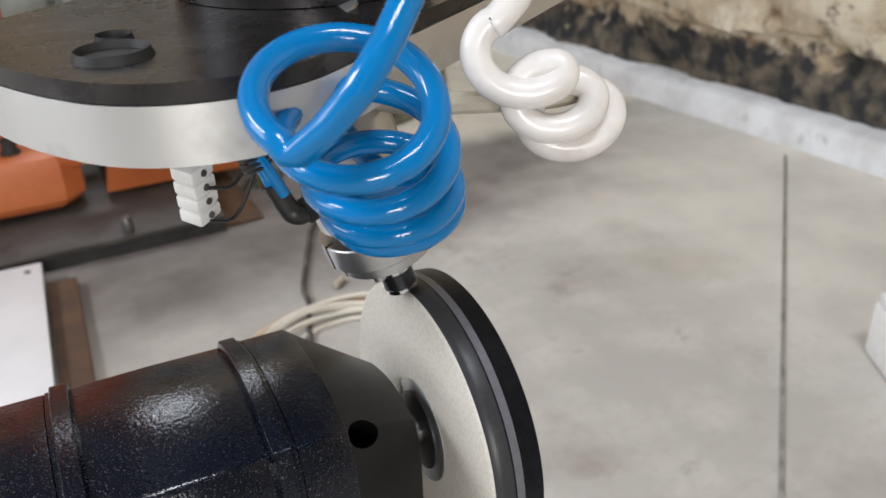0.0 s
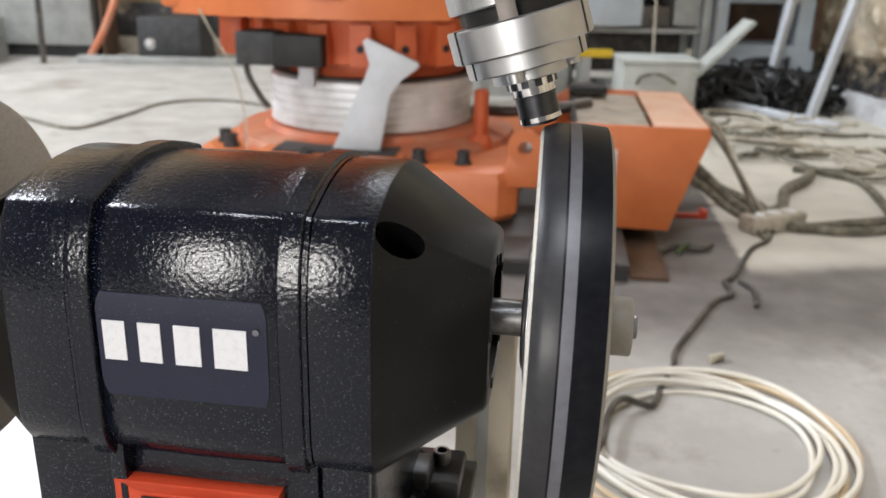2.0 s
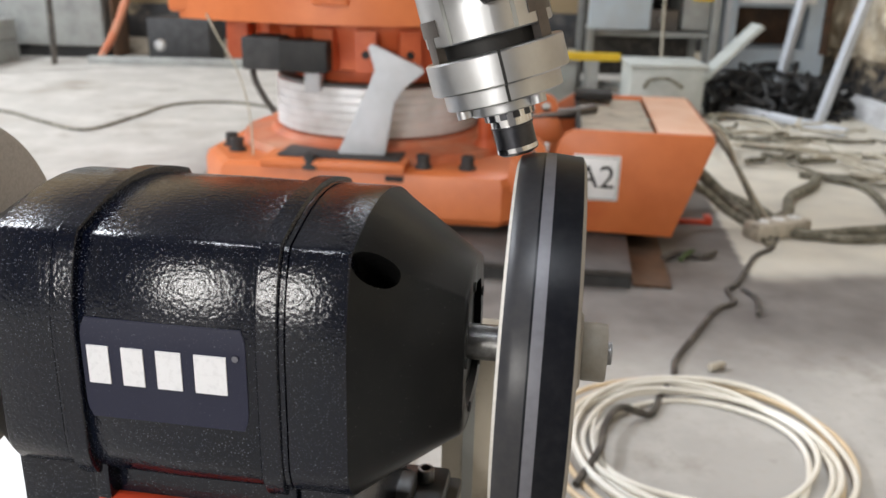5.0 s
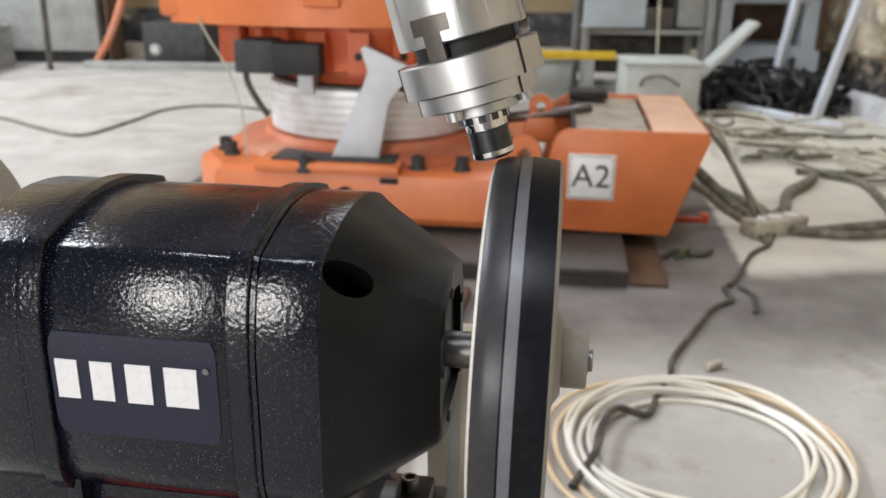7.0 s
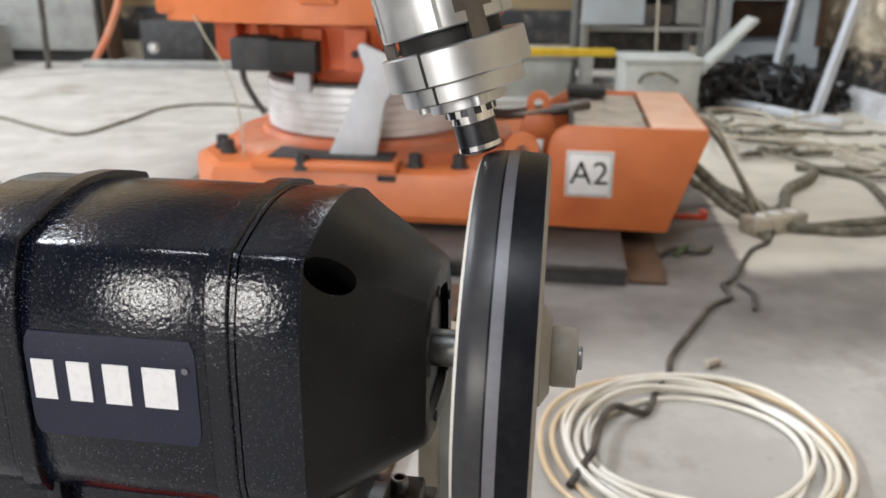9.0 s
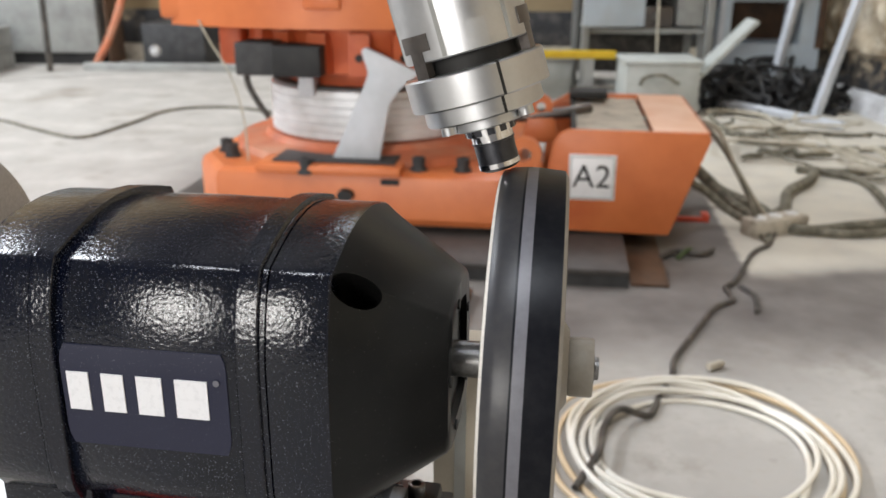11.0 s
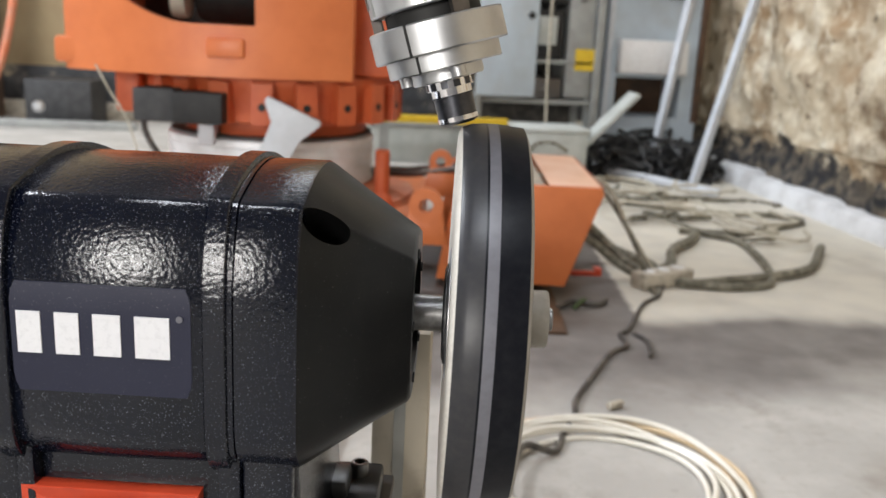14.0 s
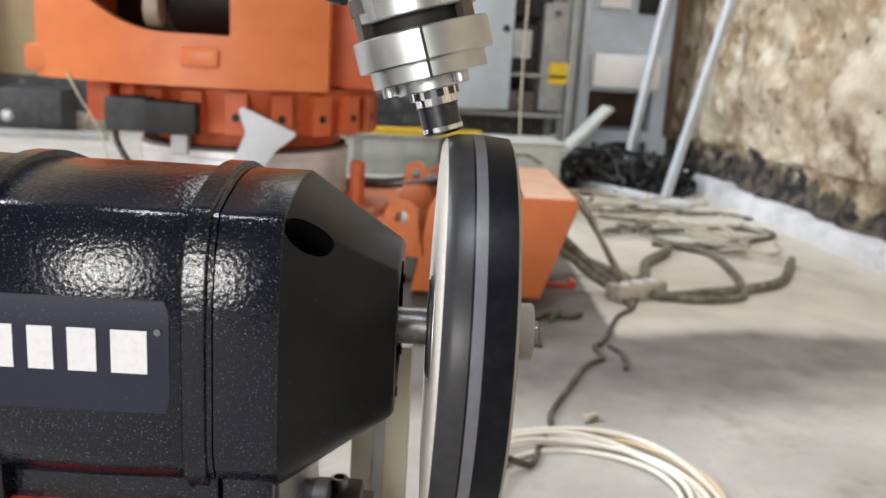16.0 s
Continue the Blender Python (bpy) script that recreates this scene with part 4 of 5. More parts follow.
    part("ring_clip", boxed(-0.16, -0.115, -0.315, -0.255, 0.37, 0.43, 0.004), M_GREY_PAINT, r)
    part("ring_bracket", prism([(-0.047, 0.222), (0.085, 0.222), (0.113, 0.37), (0.14, 0.41), (0.19, 0.45), (0.188, 0.462), (0.05, 0.522), (0.04, 0.512), (0.058, 0.455), (0.045, 0.42), (0.01, 0.345)], 0.022, 0.003), M_GREY_PAINT, r, "light grey steel bracket", m=pose(0.006, -0.415, -0.002))
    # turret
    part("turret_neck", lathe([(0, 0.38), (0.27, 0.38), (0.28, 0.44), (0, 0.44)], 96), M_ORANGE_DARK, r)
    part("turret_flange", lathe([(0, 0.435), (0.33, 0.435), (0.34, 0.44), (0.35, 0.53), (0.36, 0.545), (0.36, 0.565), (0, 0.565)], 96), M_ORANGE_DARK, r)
    for k in range(20):
        a = radians(18 * k + 5)
        bm = bmesh.new()
        wedge_block(bm, math.degrees(a) - 4.3, math.degrees(a) + 4.3, 0.335, 0.385, 0.44, 0.55, 3)
        part("flange_lug", bm, M_ORANGE_DARK, r)
        part("lug_bolt", lathe([(0, 0), (0.011, 0), (0.011, 0.012), (0, 0.012)], 12), M_DARK, r, m=Matrix.Translation((0.375 * math.sin(a), -0.375 * math.cos(a), 0.487)) @ Vector((math.sin(a), -math.cos(a), 0)).to_track_quat("Z", "Y").to_matrix().to_4x4())
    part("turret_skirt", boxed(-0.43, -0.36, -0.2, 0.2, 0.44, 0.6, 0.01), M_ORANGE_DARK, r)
    # front shell with a window
    def fy(x):
        return -0.33 - 0.1 * (1 - ((x + 0.12) / 0.42) ** 2)

    def sill(x):
        """The window's lower edge: level, rising in a round corner at its far end."""
        return 0.698 + 0.085 * min(1.0, max(0.0, (-0.13 - x) / 0.23)) ** 2.2

    bm = bmesh.new()
    xs = [-0.5 + 0.77 * i / 44 for i in range(45)]
    for xa, xb in zip(xs, xs[1:]):
        inside = -0.36 < (xa + xb) / 2 < 0.03
        for za, zb, zc, zd in ([(0.565, 0.565, sill(xa), sill(xb)), (1.0, 1.0, 1.3, 1.3)] if inside else [(0.565, 0.565, 1.3, 1.3)]):
            front = [(xa, fy(xa), za), (xb, fy(xb), zb), (xb, fy(xb), zd), (xa, fy(xa), zc)]
            loft([front, [(x, y + 0.06, z) for x, y, z in front]], bm)
    bmesh.ops.remove_doubles(bm, verts=bm.verts, dist=0.0005)
    part("turret_shell", bm, M_ORANGE, r, "orange turret shell with a rectangular window", angle=50)
    part("shell_rim", boxed(-0.53, -0.36, -0.36, 0.1, 0.58, 0.65, 0.012), M_ORANGE, r)
    part("shell_side", boxed(0.19, 0.25, -0.3, 0.3, 0.57, 1.3, 0.01), M_ORANGE, r)
    part("shell_side", boxed(-0.5, -0.44, -0.29, 0.3, 0.655, 1.3, 0.01), M_ORANGE, r)
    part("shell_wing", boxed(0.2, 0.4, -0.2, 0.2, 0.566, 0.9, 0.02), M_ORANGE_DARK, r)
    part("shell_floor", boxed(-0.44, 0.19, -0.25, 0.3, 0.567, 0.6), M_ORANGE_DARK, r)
    part("cast_logo_plate", boxed(-0.1, 0.0, -0.439, -0.42, 0.615, 0.665, 0.008), M_ORANGE, r)
    part("motor", lathe([(0, -0.1), (0.09, -0.1), (0.1, -0.08), (0.1, 0.1), (0, 0.1)], 32, "x"), M_DARK, r, m=pose(-0.1, -0.1, 0.8))
    part("motor_cap", lathe([(0, -0.02), (0.05, -0.02), (0.05, 0.02), (0, 0.02)], 24, "x"), M_CREAM, r, m=pose(-0.23, -0.2, 0.76))
    # near-black sheet added for the darkness inside the shell window
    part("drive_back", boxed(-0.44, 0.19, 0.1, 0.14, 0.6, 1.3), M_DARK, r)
    # switch box on the ring's side
    sb = part("switch_box", boxed(-0.301, -0.193, -0.42, -0.3, 0.44, 0.527, 0.006), M_GREY_PAINT, r, "dark grey limit switch box")
    sb.data.materials[0] = M_PLINTH_EDGE
    part("switch_actuator", boxed(-0.1925, -0.06, -0.435, -0.33, 0.44, 0.522, 0.005), M_DARK, r)
    part("switch_cable", tube([(-0.33, -0.26, 0.437), (-0.32, -0.27, 0.39), (-0.28, -0.3, 0.34), (-0.25, -0.315, 0.31)], 0.009, 10), M_CABLE_DARK, r)
    part("hanging_string", tube([(-0.405, -0.39, 0.58), (-0.37, -0.4, 0.52), (-0.335, -0.4, 0.462), (-0.31, -0.4, 0.4), (-0.292, -0.4, 0.31), (-0.288, -0.4, 0.2)], 0.0028, 6), M_CABLE_PALE, r)
    # lower and upper arm, over the picture
    part("lower_arm", boxed(-0.12, 0.1, -0.2, 0.2, 1.3, 2.05, 0.04), M_ORANGE, r)
    a = ROBOT.inverted() @ Vector((0.02, 0.25, 1.5))
    b = Vector((0.0, 0.0, 2.0))
    bm = bmesh.new()
    d = (a - b)
    box(bm, -0.1, 0.1, -0.1, 0.1, -0.15, d.length, 0.03, m=Matrix.Translation(b) @ d.to_track_quat("Z", "Y").to_matrix().to_4x4())
    part("upper_arm", bm, M_ORANGE, r)
    # tool plate: a slab with a round end, dark on top
    inv = ROBOT.inverted()
    u, n, rad, wide = Vector((0.87, 0.493, 0)), Vector((-0.493, 0.87, 0)), 0.074, 0.13
    end = Vector((-0.065, -0.024, 0))
    outline = [end + n * wide + u * 0.3] + [end + n * math.cos(q) * (wide if q < math.pi / 2 else rad) - u * math.sin(q) * rad for q in [math.pi * k / 24 for k in range(25)]] + [end - n * rad + u * 0.3]
    def slab(z0, z1, k):
        return loft([[tuple(inv @ Vector((p.x, p.y, z))) for p in [end + (q - end) * k for q in outline]] for z in (z0, z1)])
    plate = part("tool_plate", slab(0.822, 0.8475, 1.0), M_PLATE, r, "scuffed aluminium tool plate with a round end", angle=40)
    part("plate_cover", slab(0.848, 0.8565, 0.992), M_WRIST, plate, "dark anodised cover")
    c = end + u * 0.13 + n * 0.03
    part("wrist", tube([tuple(inv @ Vector((c.x, c.y, z))) for z in (0.857, 0.95, 1.1)] + [tuple(a)], 0.075, 32, 4), M_WRIST, r)
    for du, dn, rr in ((-0.04, 0.0105, 0.0175), (-0.02, 0.03, 0.009)):
        q = end + u * du + n * dn
        part("cover_port", lathe([(0, 0.8565), (rr, 0.8565), (rr * 0.9, 0.8605), (rr * 0.8, 0.857), (0, 0.8568)], 24), M_DARK, plate, m=inv @ Matrix.Translation((q.x, q.y, 0)))
    part("spindle_mount", tube([tuple(inv @ (TIP + AXIS * k)) for k in (0.1605, 0.17, 0.18)], 0.036, 32, 1), M_ALU_DULL, plate)
    # plinth
    pl = empty("robot_plinth", FOOT, "dark steel plinth plates under the robot", "plinth")
    part("plate", boxed(-0.62, 0.76, -0.68, 0.6, 0.03, 0.046, 0.004), M_PLINTH, pl)
    part("plate_edge", boxed(-0.62, 0.76, -0.676, 0.59, 0.0, 0.0295), M_PLINTH_EDGE, pl)
    part("riser", boxed(-0.4, 0.4, -0.4, 0.4, 0.0465, 0.066), M_PLINTH_EDGE, pl)
    part("fixing_cap", lathe([(0, 0.046), (0.014, 0.046), (0.014, 0.07), (0.009, 0.085), (0, 0.086)], 20), M_STEEL, pl, m=pose(0.53, -0.655, 0))


robot()


def spirals():
    b = empty("blue_spiral_hose", pose(0, 0, 0), "glossy blue coiled air hose hanging from the tool plate", "hose")
    global BLUE_COIL
    BLUE_COIL = b
    # turn by turn from the low end: centre, radius, lean of the loop
    loops = [((-0.004, -0.083, 0.784), 0.026, -0.1), ((-0.008, -0.085, 0.79), 0.0285, -0.13), ((-0.014, -0.09, 0.803), 0.0305, -0.2),
             ((-0.029, -0.106, 0.832), 0.0325, -0.34), ((-0.049, -0.126, 0.861), 0.034, -0.46), ((-0.053, -0.13, 0.867), 0.034, -0.46)]
    turns, per = 4.55, 24

    def loop_at(u):
        k = min(int(u), len(loops) - 2)
        f = min(1.0, u - k)
        (c, r, lean), (c2, r2, lean2) = loops[k], loops[k + 1]
        n = Vector((-0.17, lean + (lean2 - lean) * f, 0.92)).normalized()
        e1 = Vector((0.84, -0.543, 0))
        e1 = (e1 - n * e1.dot(n)).normalized()
        return Vector(c).lerp(Vector(c2), f), r + (r2 - r) * f, e1, n.cross(e1)

    pts = []
    steps = int(turns * per)
    for i in range(steps + 1):
        u = turns * i / steps
        c, r, e1, e2 = loop_at(u)
        q = radians(245 + 360 * (u - turns))
        pts.append(tuple(c + r * (math.cos(q) * e1 + math.sin(q) * e2)))
    pts += [(-0.064, -0.166, 0.877), (-0.037, -0.157, 0.904), (-0.016, -0.136, 0.927), (0.0, -0.11, 0.97)]
    part("coil", tube(pts, 0.0059, 14, 2), M_BLUE, b)
    first = Vector(pts[0])
    part("tail", tube([tuple(first), tuple(first + Vector((-0.008, 0.016, -0.001))), tuple(first + Vector((-0.016, 0.036, 0.006))), tuple(first + Vector((-0.022, 0.056, 0.02)))], 0.0058, 12, 6), M_BLUE, b)
    h = empty("white_spiral_hose", pose(0, 0, 0), "milky white coiled air hose hanging from the tool plate", "hose")
    global WHITE_COIL
    WHITE_COIL = h
    pts = [(0.103, -0.072, 0.948), (0.091, -0.086, 0.913), (0.081, -0.095, 0.888)]
    centres = [Vector(c) for c in [(0.061, -0.095, 0.862), (0.08, -0.111, 0.839), (0.093, -0.111, 0.827), (0.103, -0.109, 0.818)]]
    e1, e2 = Vector((0.84, -0.543, 0.1)).normalized(), Vector((0.2, 0.31, 0.93)).normalized()
    for i in range(76):
        u = 3.0 * i / 75
        k = min(int(u), 2)
        c = centres[k].lerp(centres[k + 1], u - k)
        q = radians(75 + 360 * u)
        r = 0.013 + 0.0025 * u
        pts.append(tuple(c + r * (math.cos(q) * e1 + 0.8 * math.sin(q) * e2)))
    part("coil", tube(pts, 0.0076, 14, 3), M_WHITE_TUBE, h)
    end = Vector(pts[-1])
    part("tail", tube([tuple(end), tuple(end + Vector((-0.02, 0.012, -0.004))), (0.045, -0.04, 0.822), (0.03, -0.01, 0.826)], 0.006, 10, 6), M_CABLE_PALE, h, "dull grey tube end")


spirals()


# ---- floor things round the robot ----
def board():
    b = empty("white_board", pose(-0.05, 1.3, 0, 0, 0, -8.7), "flat white panel lying on the floor", "panel")
    part("sheet", boxed(-1.0, 0.0, -0.85, 0.26, 0.03, 0.045, 0.002), M_PANEL, b)
    for y in (-0.8, -0.25, 0.2):
        part("batten", boxed(-0.97, -0.03, y - 0.02, y + 0.02, 0.0, 0.0295), M_RUST, b)
    for x, y in ((-0.03, 0.22), (-0.32, 0.2)):
        part("screw", lathe([(0, 0.045), (0.008, 0.045), (0.006, 0.048), (0, 0.048)], 12), M_STEEL, b, m=pose(x, y, 0))
    w = empty("brown_plank", pose(-0.05, 1.3, 0, 0, 0, -8.7), "worn brown plank lying beside the white panel", "plank")
    part("plank", boxed(0.004, 0.066, -0.8, 0.2, 0.0, 0.02, 0.003), M_RUST, w)
    w = empty("rusty_sheet", FOOT, "flat rusty sheet lying against the plinth", "sheet")
    part("sheet", boxed(0.766, 0.86, -0.66, 0.1, 0.0, 0.008, 0.002), M_RUST, w)


board()


def cable(name, points, radius, mat, label, category="cable", group="", sides=8):
    ob = part(name, tube(points, radius, sides, 8), mat)
    return tagged(ob, label, category, group)


def ground_cables():
    def on(pts, r, lift=()):
        return [(x, y, r + (lift[i] if i < len(lift) else 0)) for i, (x, y) in enumerate(pts)]
    thick = "thick dusty grey-green robot cable on the floor"
    cable("robot_cable", [(0.66, 2.2, 0.2), (0.75, 2.3, 0.13), (0.83, 2.3, 0.06)] + on([(0.88, 2.2), (0.93, 2.05), (1.02, 1.99), (1.15, 2.03), (1.3, 2.08), (1.5, 2.2), (1.7, 2.5)], 0.016), 0.016, M_CABLE, thick, group="robot cables")
    cable("robot_cable", [(0.66, 2.05, 0.15), (0.74, 2.1, 0.1), (0.82, 2.08, 0.04)] + on([(0.9, 2.03), (1.0, 2.0), (1.12, 1.97), (1.25, 2.0), (1.31, 2.08), (1.38, 2.3), (1.42, 2.6), (1.3, 2.75)], 0.012), 0.013, M_CABLE, thick, group="robot cables")
    cable("robot_cable", [(0.68, 2.4, 0.2), (0.78, 2.5, 0.1)] + on([(0.87, 2.45), (0.94, 2.2), (0.95, 2.12), (1.02, 2.2), (1.1, 2.4), (1.22, 2.55), (1.3, 2.7)], 0.02), 0.018, M_CABLE, thick, group="robot cables")
    cable("thin_cable", [(0.62, 2.36, 0.31), (0.7, 2.3, 0.31), (0.78, 2.15, 0.24), (0.85, 2.03, 0.1), (0.87, 1.97, 0.012)] + on([(0.88, 1.9), (0.9, 1.98)], 0.008), 0.008, M_CABLE, "thin dusty cable drooping over the robot box")
    cable("pale_cable", [(0.3, 2.22, 0.3), (0.45, 2.15, 0.31), (0.62, 2.1, 0.315), (0.74, 2.08, 0.3), (0.84, 2.1, 0.15)] + on([(0.95, 2.1), (1.02, 2.0)], 0.006), 0.006, M_CABLE_PALE, "pale thin cable across the robot box")
    cable("dark_cable", on([(0.93, 2.0), (0.9, 1.94), (0.87, 1.88), (0.8, 1.8), (0.7, 1.6), (0.66, 1.55), (0.655, 1.47), (0.6, 1.42), (0.52, 1.28), (0.45, 1.15), (0.43, 1.08), (0.39, 1.0), (0.355, 0.925), (0.3, 0.91), (0.265, 0.85), (0.244, 0.77), (0.2, 0.7)], 0.006, (0,) * 13 + (0.02, 0.02, 0.02, 0)), 0.0065, M_CABLE_DARK, "dark kinked cable running over the floor")
    cable("dark_cable", on([(0.7, 1.56), (0.715, 1.5), (0.70, 1.43), (0.69, 1.4)], 0.006), 0.0065, M_CABLE_DARK, "short dark cable end on the floor")
    cable("wall_cable", on([(-2.4, 3.5), (-2.2, 3.57), (-1.9, 3.35), (-1.64, 3.2), (-1.55, 3.5), (-1.47, 3.88), (-1.2, 3.98), (-0.9, 3.82), (-0.6, 3.75)], 0.007), 0.0075, M_CABLE, "grey cable snaking across the pale floor")
    # tangle by the wall
    rnd = random.Random(4)
    for k in range(16):
        cx, cy = 1.42 + rnd.uniform(-0.28, 0.28), 3.2 + rnd.uniform(-0.4, 0.5)
        rx, ry = rnd.uniform(0.1, 0.3), rnd.uniform(0.1, 0.34)
        a0, da = rnd.uniform(0, 6.3), rnd.uniform(1.2, 4.5)
        pts = []
        for i in range(9):
            a = a0 + da * i / 8
            pts.append((min(1.95, max(0.9, cx + rx * math.cos(a) + rnd.uniform(-0.04, 0.04))), min(4.1, max(2.3, cy + ry * math.sin(a) + rnd.uniform(-0.04, 0.04))), 0.012 + 0.012 * rnd.random() + 0.02 * (k % 4)))
        pale = k % 3 != 0
        cable("tangled_cable", pts, rnd.choice((0.006, 0.008, 0.011)), M_CABLE_PALE if pale else M_CABLE, "pale dusty loose cable in a tangle" if pale else "grey dusty loose cable in a tangle", group="cable tangle by the wall", sides=7)
    cable("tangled_cable", [(1.25, 2.75, 0.012), (1.45, 2.72, 0.012), (1.7, 2.85, 0.012), (1.88, 2.99, 0.012), (1.8, 3.1, 0.012), (1.6, 3.12, 0.012), (1.45, 3.1, 0.012)], 0.014, M_CABLE, "grey dusty hose loop beside the wall", group="cable tangle by the wall")
    # hose coil
    coil = empty("hose_coil", pose(0.42, 0.815, 0), "loose coil of milky yellowed hose on the floor", "hose")
    rnd = random.Random(9)
    for k in range(8):
        r0 = 0.172 + 0.0102 * k + rnd.uniform(-0.006, 0.006)
        ox, oy, ph = rnd.uniform(-0.015, 0.015), rnd.uniform(-0.015, 0.015), rnd.uniform(0, 6)
        pts = []
        for i in range(37):
            a = 2 * math.pi * i / 36 + ph
            r = r0 + 0.006 * math.sin(2 * a + k) + 0.003 * math.sin(5 * a + 2 * k)
            pts.append((ox + r * math.cos(a), oy + r * 1.04 * math.sin(a), 0.006 + 0.006 * (k % 3) + 0.003 * math.sin(3 * a + k)))
        part("loop", tube(pts, 0.005, 8, 3), M_HOSE_OLD if k in (6, 7) else M_HOSE, coil)
    # power strip, tags, litter
    s = empty("power_strip", pose(0.93, 2.02, 0, 0, 0, 25), "dusty white socket strip tangled in cables", "power strip")
    part("strip", boxed(-0.1, 0.1, -0.035, 0.035, 0.0, 0.05, 0.008), M_CREAM, s)
    for x in (-0.06, 0.0, 0.06):
        part("socket", lathe([(0, 0), (0.02, 0), (0.02, 0.003), (0.016, 0.003), (0.016, 0.001), (0, 0.001)], 16), M_WHITE, s, m=pose(x, 0, 0.05))
    s = empty("plug_tip", pose(0.525, 1.123, 0.0, 0, 0, 30), "small pale plastic plug on the floor", "plug")
    part("plug", lathe([(0, -0.02), (0.008, -0.02), (0.008, 0.012), (0.004, 0.02), (0, 0.02)], 12, "x"), M_CREAM, s, m=pose(0, 0, 0.0085))
    s = empty("red_clamp", pose(0.69, 2.12, 0, 0, 0, -5) @ Matrix.Scale(0.75, 4), "red hand clamp lying on the floor", "tool")
    part("bar", boxed(-0.1, 0.1, -0.012, 0.012, 0.0, 0.018, 0.003), M_RED, s)
    part("jaw", boxed(0.07, 0.1, -0.012, 0.05, 0.0185, 0.03, 0.003), M_RED, s)
    s = empty("debris", pose(0.62, 1.78, 0, 0, 0, 20), "dusty green and black scraps on the floor", "debris")
    part("scrap", tube([(-0.08, 0, 0.01), (-0.02, 0.02, 0.014), (0.04, -0.01, 0.012), (0.09, 0.015, 0.01)], 0.009, 7), M_CABLE_DARK, s)
    m_green = material("green_scrap", (0.06, 0.09, 0.03), 0.7, grain=((0.05, 0.07, 0.03), 30.0, 0.4, 0.7))
    part("scrap", tube([(-0.04, -0.02, 0.01), (0.0, 0.0, 0.022), (0.03, 0.02, 0.012)], 0.007, 7), m_green, s)
    s = empty("white_case", pose(1.257, 0.16, 0, 0, 0, -35), "small white plastic case on the floor", "case")
    part("shell", boxed(-0.12, 0.12, -0.09, 0.09, 0.0, 0.11, 0.01), M_WHITE, s)
    part("lid", boxed(-0.115, 0.115, -0.085, 0.085, 0.1105, 0.13, 0.006), M_WHITE, s)


ground_cables()


# ---- background: racks, cabinet, profiles ----
def frame_bars(name, parent, mat, x0, x1, y0, y1, z0, z1, w):
    for x in (x0, x1 - w):
        for y in (y0, y1 - w):
            part("upright", boxed(x, x + w, y, y + w, z0, z1, 0.003), mat, parent)
    for z in (z0 + 0.02, z1 - w):
        for y in (y0, y1 - w):
            part("rail", boxed(x0 + w, x1 - w, y, y + w, z, z + w, 0.003), mat, parent)


